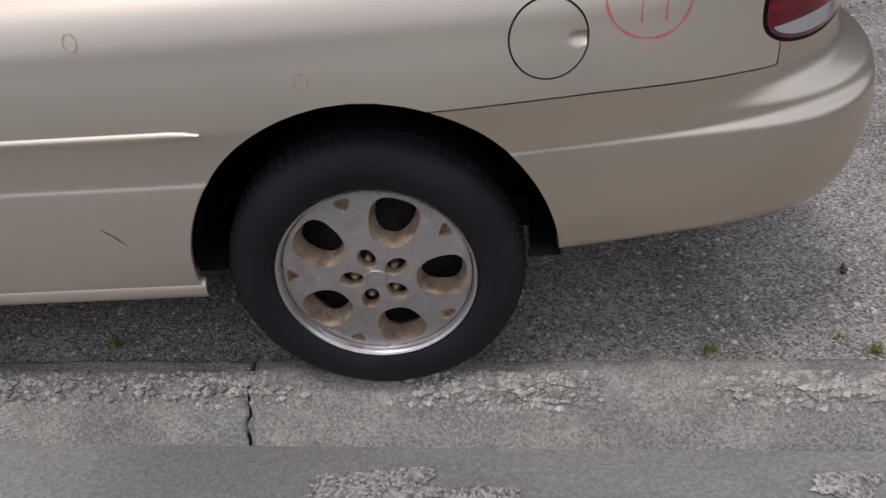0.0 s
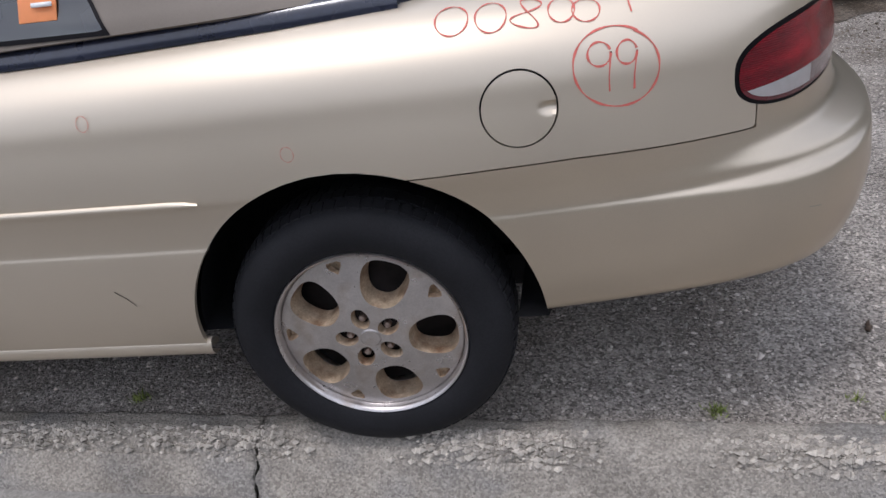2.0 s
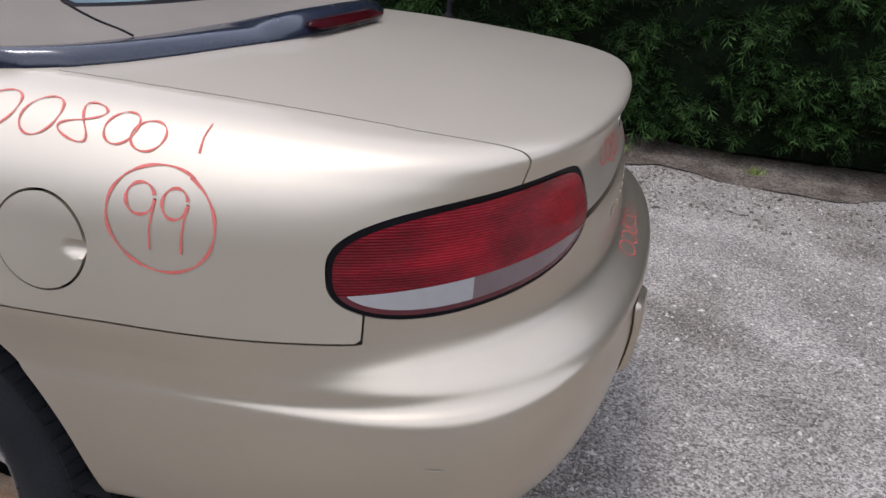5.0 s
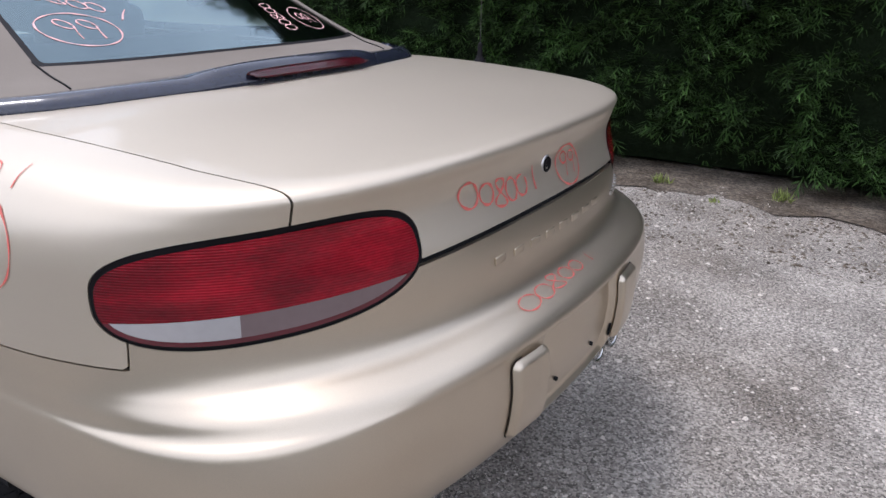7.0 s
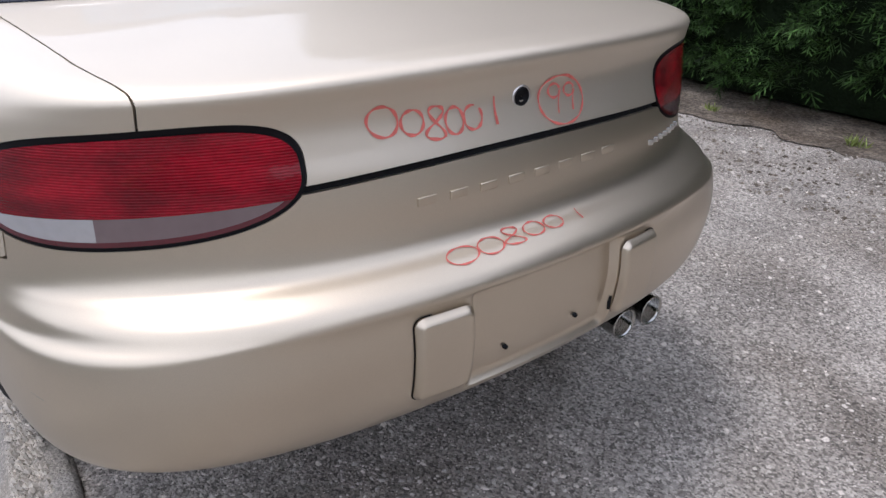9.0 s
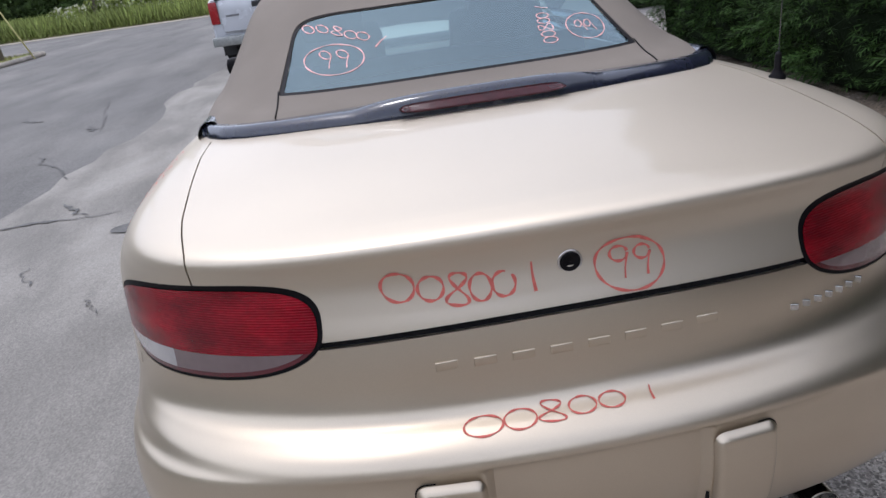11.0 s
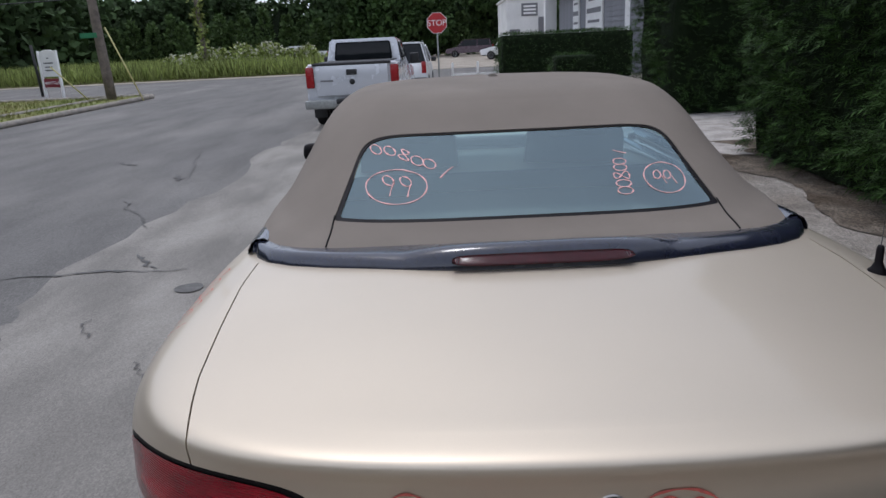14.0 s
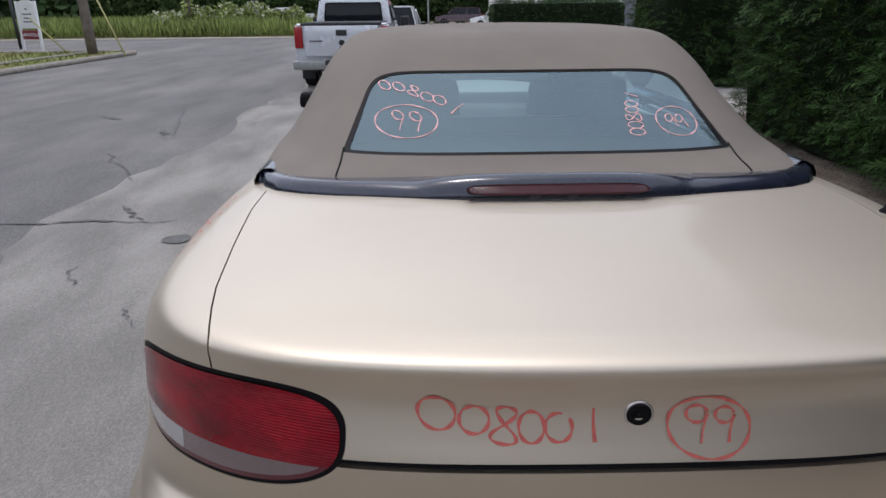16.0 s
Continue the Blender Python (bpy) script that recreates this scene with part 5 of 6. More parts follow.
def tree(name, label, x, y, height, radius, count, seed, mat=TREE_LEAF, leaf=0.5):
    r = np.random.default_rng(seed)
    t = thing(name, label, "tree", (x, y, -0.15), group="trees by the yard")
    bm = tube([(0, 0, 0), (0.1, 0, height * 0.25), (-0.1, 0.1, height * 0.55), (0, 0, height * 0.85)], [0.35, 0.27, 0.17, 0.05], 10)
    for k in range(6):
        a = k * 1.1 + seed
        tube([(0, 0, height * (0.25 + 0.06 * k)), (math.cos(a) * radius * 0.35, math.sin(a) * radius * 0.35, height * (0.38 + 0.06 * k)), (math.cos(a) * radius * 0.7, math.sin(a) * radius * 0.7, height * (0.46 + 0.06 * k))], [0.13, 0.08, 0.03], 6, bm)
    part("trunk", bm, BARK, t, "grey-brown trunk with limbs")
    lobes = []
    for k in range(15):
        a, h = r.uniform(0, 6.28), r.uniform(0.22, 0.86)
        w = radius * math.sin(math.pi * (0.18 + 0.75 * h)) * 0.66
        lobes.append((math.cos(a) * w, math.sin(a) * w, height * h, radius * r.uniform(0.28, 0.46)))
    p, o = crown_points(r, count, lobes)
    verts, faces = leaf_cloud(p, o, leaf, leaf * 0.5, 2, 0.0, 0.8, seed)
    tagged(grab("crown", verts, faces, mat, t, "dense dark green leaves"), kind="stuff")
    return t


tree("broadleaf_tree", "large round dark green tree beyond the yard", -78, -4.6, 11.2, 5.6, 11000, 21, leaf=0.55)
tree("broadleaf_tree", "tall spreading dark green tree behind the white building", -80, 10.2, 13.6, 7.8, 15000, 22, leaf=0.6)
tree("broadleaf_tree", "dark green tree beside the shop roof", -66, 20.5, 10.5, 5.0, 3000, 23, leaf=0.8)
# far woods and a row of young conifers in front
r = np.random.default_rng(31)
spots, outs = [], []
for _ in range(90):
    x, y, h = r.uniform(-118, -88), r.uniform(-95, 70), r.uniform(7.2, 10.6)
    lobes = [(x + r.normal() * 1.6, y + r.normal() * 1.8, h * f, r.uniform(1.2, 2.1)) for f in (0.2, 0.4, 0.55, 0.7, 0.85, 0.93)]
    p, o = crown_points(r, 900, lobes, 0.95)
    spots += p
    outs += o
verts, faces = leaf_cloud(spots, outs, 0.8, 0.34, 2, 0.0, 0.8, 32)
tagged(grab("far_woods", verts, faces, WOOD_LEAF), "dark mixed woods along the far side", "woods", kind="stuff")
spots, outs = [], []
for k in range(64):
    x, y, h = -82 + r.normal() * 1.0, -78 + 2.0 * k + r.normal() * 0.3, r.uniform(4.3, 6.0)
    for _ in range(330):
        f, a = r.random() ** 1.3, r.uniform(0, 6.28)
        rad = 1.35 * (1 - f) ** 0.8 * r.uniform(0.7, 1.05)
        spots.append((x + rad * math.cos(a), y + rad * math.sin(a), h * f))
        outs.append((math.cos(a), math.sin(a), 0.5))
verts, faces = leaf_cloud(spots, outs, 0.6, 0.2, 2, 0.1, 0.5, 33)
tagged(grab("conifer_row", verts, faces, CONIFER_LEAF), "row of young pointed conifers before the woods", "conifers", kind="stuff")
# a ragged dark sheet stands in for the dense shade inside the woods
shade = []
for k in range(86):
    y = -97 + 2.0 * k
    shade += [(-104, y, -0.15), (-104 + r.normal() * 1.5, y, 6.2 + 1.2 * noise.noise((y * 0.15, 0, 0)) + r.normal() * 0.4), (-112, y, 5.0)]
tagged(grab("woods_shade", shade, [(3 * k + a, 3 * k + 3 + a, 3 * k + 4 + a, 3 * k + 1 + a) for k in range(85) for a in (0, 1)], LEAF_CORE), "dark sheet for the shade inside the far woods", "woods", kind="stuff")
# tree rows added behind houses and camera, mostly unseen, to darken low sky
for axis, at, lo, hi, tall in (("x", -42, -100, 66, 6.6), ("x", -27, -22, 34, 6.2), ("y", 32, -28, 44, 7.2), ("x", 44, -60, 62, 6.6)):
    spots, outs, shade, n = [], [], [], int((hi - lo) / 2)
    for k in range(n + 1):
        u = lo + 2.0 * k
        h = tall + 1.6 * noise.noise((u * 0.15, at, 0))
        place = (lambda d, z: (u, at + d, z)) if axis == "x" else (lambda d, z: (at + d, u, z))
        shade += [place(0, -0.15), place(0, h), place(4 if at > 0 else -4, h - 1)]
        lobes = [(*place(-1.0 if at > 0 else 1.0, h * f), r.uniform(1.1, 1.9)) for f in (0.2, 0.45, 0.7, 0.95)]
        p, o = crown_points(r, 110, lobes, 0.95)
        spots += p
        outs += o
    tagged(grab("woods_shade", shade, [(3 * k + a, 3 * k + 3 + a, 3 * k + 4 + a, 3 * k + 1 + a) for k in range(n) for a in (0, 1)], LEAF_CORE), "dark sheet inside the tree rows added to block low sky", "woods", kind="stuff")
    tagged(grab("far_woods", *leaf_cloud(spots, outs, 1.2, 0.55, 2, 0.0, 0.8, 36), WOOD_LEAF), "mostly unseen trees added to darken the low sky", "woods", kind="stuff")
# rough weeds across the junction
spots = [(-44.6 - 30 * r.random() ** 1.6, r.uniform(-66, -7.5), -0.12) for _ in range(16000)]
verts, faces = leaf_cloud(spots, [(0, 0, 1)] * len(spots), 1.15, 0.06, 2, 0.6, 0.4, 34)
tagged(grab("rough_weeds", verts, faces, WEED_LEAF), "tall rough weeds and grass across the junction", "weeds", kind="stuff")
for x, y, w, h, s in ((-49.5, -16.2, 2.2, 1.9, 51), (-49.0, -12.6, 2.0, 2.1, 52), (-50.0, -10.6, 1.6, 1.8, 53), (-50.5, -18.8, 1.5, 1.5, 54)):
    rr = np.random.default_rng(s)
    bush = thing("flowering_bush", "wild bush covered with white blossom", "bush", (x, y, -0.15), group="white flowering bushes")
    lobes = [(rr.normal() * w * 0.35, rr.normal() * w * 0.45, h * rr.uniform(0.35, 0.75), w * 0.36) for _ in range(8)]
    p, o = crown_points(rr, 900, lobes)
    verts, faces = leaf_cloud(p, o, 0.28, 0.09, 2, 0.1, 0.8, s)
    tagged(grab("leaves", verts, faces, WEED_LEAF, bush), kind="stuff")
    p, o = crown_points(rr, 420, [(a, b, c + 0.08, d * 1.06) for a, b, c, d in lobes])
    verts, faces = leaf_cloud(p, o, 0.18, 0.09, 2, 0.5, 0.8, s + 9)
    tagged(grab("blossom", verts, faces, BLOOM, bush, "white blossom"), kind="stuff")
# grass verge over the road, with its kerb
VERGE_GRASS = material("mown_grass", (0.160, 0.185, 0.055), 0.9, 0, 0.3, 0.8, 30.0, 0.5, second=(0.21, 0.18, 0.08), patch=0.6, spec=0.15)
sheet("grass_verge", [-26.0 + 0.5 * i for i in range(90)], lambda x: [-11.85 - 1.2 * k * (1.0 if x > -25 else 1.0 + 0.6 * (-25 - x)) for k in range(30)], lambda x, y: 0.02 + 0.03 * noise.noise((x, y, 0)), VERGE_GRASS, "mown grass verge across the road")
far_kerb = thing("far_kerb", "pale concrete kerb edging the grass verge", "kerb", kind="structure")
pts = [(18 - 1.0 * i, -11.78, -0.04) for i in range(44)] + [(-26.0 - 0.9 * math.sin(a), -12.7 + 0.92 * math.cos(a), -0.04) for a in (0.2, 0.5, 0.8, 1.1, 1.4)] + [(-26.95, -13.5 - 2 * i, -0.04) for i in range(18)]
bm = tube(pts, 0.10, 6)
part("kerb_length", bm, KERB_STONE, far_kerb)
bm = tube([(p[0], -13.1, 0.03) for p in pts[:44]], 0.07, 6)
part("kerb_length", bm, KERB_STONE, far_kerb)
verge_spots = [(rr.uniform(-25.8, -6), rr.uniform(-18, -11.9), 0.0) for _ in range(5000)]
tagged(grab("verge_blades", *leaf_cloud(verge_spots, [(0, 0, 1)] * 5000, 0.12, 0.012, 2, 0.6, 0.4, 60), VERGE_GRASS), "short grass blades on the verge", "grass", kind="stuff")


from mathutils.bvhtree import BVHTree

# ---------------------------------------------------------------- grease pencil writing on the car, drawn along its surfaces
def bvh_of(*names):
    bm = bmesh.new()
    for ob in car.children_recursive:
        if ob.type == "MESH" and ob.name.split(".")[0] in names:
            bm.from_mesh(ob.data)
    tree = BVHTree.FromBMesh(bm)
    bm.free()
    return tree


def glyph(kind, w, h):
    """Strokes of one hand-drawn sign, round its middle."""
    ring = lambda cx, cy, rx, ry, n=26, a0=100, a1=468: [(cx + rx * math.cos(radians(a0 + (a1 - a0) * i / n)), cy + ry * math.sin(radians(a0 + (a1 - a0) * i / n))) for i in range(n + 1)]
    if kind == "0":
        return [ring(0, 0, w / 2, h / 2)]
    if kind == "o":
        return [ring(0, 0, w / 2, h / 2, 26, 75, 400)]
    if kind == "8":
        return [[(w * 0.42 * math.sin(2 * t) * (0.8 if math.cos(t) > 0 else 1.05), h / 2 * math.cos(t)) for t in (2 * math.pi * i / 36 + 0.4 for i in range(38))]]
    if kind == "1":
        return [[(w * 0.06, h / 2), (-w * 0.02, 0), (0, -h / 2)]]
    if kind == "9":
        loop = ring(-w * 0.08, h * 0.25, w * 0.36, h * 0.24, 22, 20, 370)
        return [loop + [(w * 0.26, h * 0.1), (w * 0.23, -h * 0.2), (w * 0.26, -h * 0.5)]]
    if kind == "O":
        return [[(x * (1 + 0.03 * math.sin(0.31 * i)), y * (1 + 0.02 * math.cos(0.23 * i))) for i, (x, y) in enumerate(ring(0, 0, w / 2, h / 2, 44, 70, 436))]]
    return []


def write(name, tree, signs, middle, right, up, into, width, mat, parent, label="", lift=0.0012):
    """signs: (kind, along, above, w, h, turn). Cast along 'into' and laid on the surface as a thin ribbon."""
    right, up, into = Vector(right).normalized(), Vector(up).normalized(), Vector(into).normalized()
    for n, (kind, u0, v0, w, h, turn) in enumerate(signs):
        bm = bmesh.new()
        c, s = math.cos(radians(turn)), math.sin(radians(turn))
        for stroke in glyph(kind, w, h):
            flat = []
            for (a, b), (a2, b2) in zip(stroke, stroke[1:]):
                for f in (0, 0.5):
                    x, y = a + (a2 - a) * f, b + (b2 - b) * f
                    flat.append((x * c - y * s + u0, x * s + y * c + v0))
            x, y = stroke[-1]
            flat.append((x * c - y * s + u0, x * s + y * c + v0))
            spots = []
            for u, v in flat:
                p, normal, _, _ = tree.ray_cast(Vector(middle) + right * u + up * v - into * 0.6, into)
                if p is not None:
                    if normal.dot(into) > 0:
                        normal = -normal
                    spots.append((p, normal))
            last = None
            for i in range(len(spots)):
                p, normal = spots[i]
                d = spots[min(i + 1, len(spots) - 1)][0] - spots[max(i - 1, 0)][0]
                if d.length < 1e-6:
                    continue
                side = normal.cross(d).normalized() * width * (0.38 + 0.14 * math.sin(i * 0.6 + n))
                now = (bm.verts.new(p + side + normal * lift), bm.verts.new(p - side + normal * lift))
                if last and (p - last[2]).length < 0.05:
                    bm.faces.new((last[0], last[1], now[1], now[0]))
                last = (*now, p)
        part(name if kind in "01" and len(signs) == 1 else ("written_ring" if kind == "O" else "written_digit"), bm, mat, parent, label)


BODY_TREE, BUMPER_TREE, LID_TREE, GLASS_TREE = bvh_of("body_shell", "fuel_door"), bvh_of("rear_bumper"), bvh_of("trunk_lid"), bvh_of("pane")
shell = next(o for o in car.children if o.name == "body_shell")
slope = 0.7071
write("number_writing", BODY_TREE, [("0", -0.161, 0.0, 0.062, 0.070, -12), ("0", -0.088, 0.0, 0.058, 0.070, -6), ("8", -0.020, 0.003, 0.060, 0.066, -18), ("0", 0.041, 0.003, 0.048, 0.056, -4),
      ("0", 0.085, -0.002, 0.050, 0.050, 0), ("1", 0.162, 0.012, 0.03, 0.050, 8)], (0.416, -0.776, 1.022), (1, 0, 0), (0, slope, slope), (0, slope, -slope), 0.0036, CRAYON, shell, "red grease pencil number")
write("circled_number", BODY_TREE, [("O", 0, 0, 0.160, 0.138, -12), ("9", -0.026, 0.002, 0.058, 0.088, -2), ("9", 0.022, 0.002, 0.050, 0.086, -4)],
      (0.549, -0.837, 0.925), (1, 0, 0), (0, 0.2, 1), (0, 1, -0.2), 0.0046, CRAYON, shell, "red circled number")
for x, z, mat in ((-0.495, 0.910, CRAYON_PALE), (-0.084, 0.820, CRAYON_PALE)):
    write("ring_mark", BODY_TREE, [("0", 0, 0, 0.026, 0.030, 10)], (x, -0.87, z), (1, 0, 0), (0, 0, 1), (0, 1, 0), 0.0026, mat, shell, "small faded red ring")
write("scratch", BODY_TREE, [("1", 0, 0, 0.01, 0.030, 52), ("1", 0.02, -0.02, 0.01, 0.03, 40)], (-0.548, -0.87, 0.517), (1, 0, 0), (0, 0, 1), (0, 1, 0), 0.0018, BLACK, shell, "thin dark scratch")
write("scratch", BUMPER_TREE, [("1", 0, 0, 0.01, 0.030, 84)], (0.947, -0.80, 0.597), (0.93, 0.35, 0), (0, 0, 1), (-0.35, 0.93, 0), 0.0022, PRIMER, bumper, "thin pale scratch")
write("number_writing", LID_TREE, [("0", -0.268, 0.014, 0.052, 0.046, -25), ("0", -0.218, 0.006, 0.040, 0.038, 0), ("8", -0.177, 0.0, 0.040, 0.050, -8), ("0", -0.142, -0.002, 0.034, 0.042, 0),
      ("o", -0.106, -0.002, 0.036, 0.038, 0), ("1", -0.060, 0.002, 0.02, 0.046, 4)], (1.11, 0, 0.943), (0, 1, 0), (0, 0, 1), (-1, 0, 0), 0.0058, CRAYON, trunk, "red grease pencil number")
write("circled_number", LID_TREE, [("O", 0, 0, 0.116, 0.082, -8), ("9", -0.016, 0.004, 0.040, 0.050, -10), ("9", 0.022, 0.002, 0.036, 0.046, -10)], (1.11, 0.094, 0.940), (0, 1, 0), (0, 0, 1), (-1, 0, 0), 0.0052, CRAYON, trunk, "red circled number")
write("number_writing", BUMPER_TREE, [("0", -0.172, 0.0, 0.062, 0.034, 0), ("0", -0.113, 0.0, 0.052, 0.034, 0), ("8", -0.062, 0.004, 0.048, 0.036, -8), ("0", -0.012, 0.004, 0.044, 0.030, 0), ("0", 0.036, 0.004, 0.042, 0.028, 0), ("1", 0.10, 0.004, 0.02, 0.026, 0)],
      (1.168, 0, 0.739), (0, 1, 0), (-0.75, 0, 0.66), (-0.66, 0, -0.75), 0.0040, CRAYON, bumper, "faint red grease pencil number")
write("number_writing", GLASS_TREE, [("0", -0.401, 1.262, 0.036, 0.018, -20), ("0", -0.360, 1.259, 0.036, 0.017, -20), ("8", -0.317, 1.250, 0.036, 0.020, -20), ("0", -0.280, 1.237, 0.036, 0.018, -15), ("0", -0.246, 1.230, 0.036, 0.018, -15), ("1", -0.199, 1.213, 0.03, 0.042, -58)],
      (0, 0, 0), (0, 1, 0), (0, 0, 1), (-1, 0, 0), 0.0048, PENCIL_GLASS, pane, "pink grease pencil number")
write("circled_number", GLASS_TREE, [("O", 0, 0, 0.172, 0.064, 0), ("9", -0.022, 0.002, 0.046, 0.034, -18), ("9", 0.026, 0.000, 0.046, 0.034, -18)], (0, -0.336, 1.187), (0, 1, 0), (0, 0, 1), (-1, 0, 0), 0.0048, PENCIL_GLASS, pane, "pink circled number")
write("number_writing", GLASS_TREE, [("0", 0.262, 1.162, 0.040, 0.013, 0), ("0", 0.264, 1.175, 0.040, 0.013, 0), ("8", 0.266, 1.190, 0.016, 0.042, 90), ("0", 0.270, 1.205, 0.036, 0.012, 0), ("0", 0.274, 1.217, 0.036, 0.012, 0), ("1", 0.284, 1.236, 0.01, 0.036, 78)],
      (0, 0, 0), (0, 1, 0), (0, 0, 1), (-1, 0, 0), 0.0044, PENCIL_GLASS, pane, "pink grease pencil number written upright")
write("circled_number", GLASS_TREE, [("O", 0, 0, 0.116, 0.056, 0), ("9", -0.014, 0.0, 0.030, 0.030, 20), ("9", 0.014, -0.002, 0.030, 0.030, 20)], (0, 0.381, 1.180), (0, 1, 0), (0, 0, 1), (-1, 0, 0), 0.0044, PENCIL_GLASS, pane, "pink circled number")
# raised maker's lettering on the bumper, as plain bars
for i in range(8):
    y = -0.212 + 0.0605 * i
    p, nrm, _, _ = BUMPER_TREE.ray_cast(Vector((1.6, y, 0.8285)), Vector((-1, 0, 0)))
    part("raised_bar", boxed((0.004, 0.036, 0.015), p, 0.0015), BUMPER_PAINT, bumper)
for i in range(7):
    y = 0.375 + 0.025 * i
    p, nrm, _, _ = BUMPER_TREE.ray_cast(Vector((1.6, y, 0.803)), Vector((-1, 0, 0)))
    if p is not None:
        part("badge_bar", boxed((0.005, 0.018, 0.012), p, 0.001, Euler((0, 0, radians(-20 - 4 * i))).to_matrix()), CHROME, bumper, "small silver badge bar")
# scuffed corner marks beside the plate
for y, z, h in ((-0.180, 0.580, 0.05), (0.180, 0.535, 0.035), (-0.184, 0.556, 0.03)):
    write("scuff", BUMPER_TREE, [("1", 0, 0, 0.02, h, 6)], (1.21, y, z), (0, 1, 0), (0, 0, 1), (-1, 0, 0), 0.007, BLACK, bumper, "black scuff", 0.0016)
# faded sticker on the quarter window
part("window_sticker", boxed((0.085, 0.003, 0.058), (-0.590, -0.716, 1.118), 0.001, Euler((radians(-28), 0, 0)).to_matrix()), STICKER, car, "orange sticker with pale print bars")
for dz in (-0.012, 0.006):
    part("print_bar", boxed((0.045, 0.003, 0.009), (-0.575, -0.7185 - dz * 0.53, 1.118 + dz), 0.0, Euler((radians(-28), 0, 0)).to_matrix()), WHITE_PLASTIC, car)


# ---------------------------------------------------------------- street furniture, vehicles and buildings along the road
RED_PAINT = material("red_sign_paint", (0.42, 0.018, 0.022), 0.45, 0, 0.08, bump=0)
MAROON = material("maroon_board", (0.20, 0.025, 0.035), 0.6, 0, 0.1, bump=0)
SILVER_PAINT = material("silver_white_truck_paint", (0.62, 0.64, 0.68), 0.25, 0.2, 0.03, 2.0, bump=0, coat=0.6)
PLUM = material("plum_paint", (0.045, 0.016, 0.028), 0.25, 0.2, 0.05, bump=0, coat=0.6)
WHITE_CAR = material("white_car_paint", (0.75, 0.76, 0.77), 0.3, 0, 0.03, bump=0, coat=0.5)
DARK_GLASS = material("dark_vehicle_glass", (0.012, 0.014, 0.016), 0.08, 0, 0.1, bump=0, spec=0.2)
BLACK_PLASTIC = material("black_plastic", (0.02, 0.02, 0.021), 0.6, 0, 0.1, bump=0.05)
LAMP_RED = material("red_vehicle_lamp", (0.30, 0.012, 0.015), 0.25, 0, 0.1, bump=0)
SIDING = material("grey_clapboard", (0.20, 0.205, 0.225), 0.7, 0, 0.1, 2.0, 30.0, 0.1)
BLOCK_WHITE = material("white_masonry", (0.68, 0.68, 0.67), 0.85, 0, 0.1, 0.8, 20.0, 0.2)
SHINGLE = material("brown_red_shingle", (0.105, 0.052, 0.045), 0.9, 0, 0.25, 2.0, 14.0, 0.5, 12.0, each=0.2)
GREEN_SIGN = material("green_sign", (0.02, 0.16, 0.07), 0.5, 0, 0.1, bump=0)
GREY_BAR = material("grey_print", (0.16, 0.16, 0.17), 0.7, 0, 0.05, bump=0)


def lettering(name, text, size, mat, parent, m, label=""):
    curve = bpy.data.curves.new(name, "FONT")
    curve.body, curve.size, curve.align_x, curve.align_y, curve.extrude = text, size, "CENTER", "CENTER", 0.002
    temp = bpy.data.objects.new(name, curve)
    scene.collection.objects.link(temp)
    bpy.context.view_layer.update()
    mesh = bpy.data.meshes.new_from_object(temp.evaluated_get(bpy.context.evaluated_depsgraph_get()))
    bpy.data.objects.remove(temp)
    mesh.materials.clear()
    mesh.materials.append(mat)
    ob = new(name, mesh)
    ob.parent, ob.matrix_basis = parent, m
    if label:
        tagged(ob, label)
    return ob


# stop sign
stop = thing("stop_sign", "red octagonal stop sign on a steel post", "road sign", (-25.5, -0.34, -0.1))
part("post", boxed((0.05, 0.06, 2.6), (-0.03, 0, 1.3), 0.01), STEEL, stop, "galvanised post")
for nm, rad, x, mat in (("border", 0.405, 0.0, WHITE_PLASTIC), ("plate", 0.385, 0.006, RED_PAINT)):
    bm = bmesh.new()
    front = [bm.verts.new((x + 0.004, rad * math.cos(radians(22.5 + 45 * k)), 2.30 + rad * math.sin(radians(22.5 + 45 * k)))) for k in range(8)]
    rear = [bm.verts.new((x - 0.004, v.co.y, v.co.z)) for v in front]
    bm.faces.new(front), bm.faces.new(rear[::-1])
    for k in range(8):
        bm.faces.new((front[k], rear[k], rear[(k + 1) % 8], front[(k + 1) % 8]))
    part(nm, bm, mat, stop, smooth=False)
lettering("lettering", "STOP", 0.30, WHITE_PLASTIC, stop, pose(0.013, 0, 2.295, 90, 0, 90), "white word STOP")

# shop board
board = thing("shop_sign", "white arched sign board with a maroon strip below", "sign", (-28.4, -16.85, 0.0), -22)
for y in (-0.52, 0.52):
    part("post", boxed((0.09, 0.10, 1.95), (0, y, 0.95), 0.015), WHITE_PLASTIC, board, "white square post")
bm = bmesh.new()
outline = [(-0.46, 0.86), (0.46, 0.86), (0.46, 1.80)] + [(0.46 * math.cos(a), 1.80 + 0.17 * math.sin(a)) for a in (0.4, 0.8, 1.2, 1.57, 1.95, 2.35, 2.75)] + [(-0.46, 1.80)]
front, rear = [bm.verts.new((0.02, y, z)) for y, z in outline], [bm.verts.new((-0.02, y, z)) for y, z in outline]
bm.faces.new(front), bm.faces.new(rear[::-1])
for k in range(len(outline)):
    bm.faces.new((front[k], rear[k], rear[(k + 1) % len(outline)], front[(k + 1) % len(outline)]))
part("panel", bm, WHITE_PLASTIC, board, "white panel with unreadable grey print", smooth=False)
for z, w in ((1.62, 0.12), (1.42, 0.55), (1.26, 0.42), (1.12, 0.5)):
    part("print_bar", boxed((0.006, w, 0.05), (0.025, 0, z), 0.0), GREY_BAR, board, smooth=False)
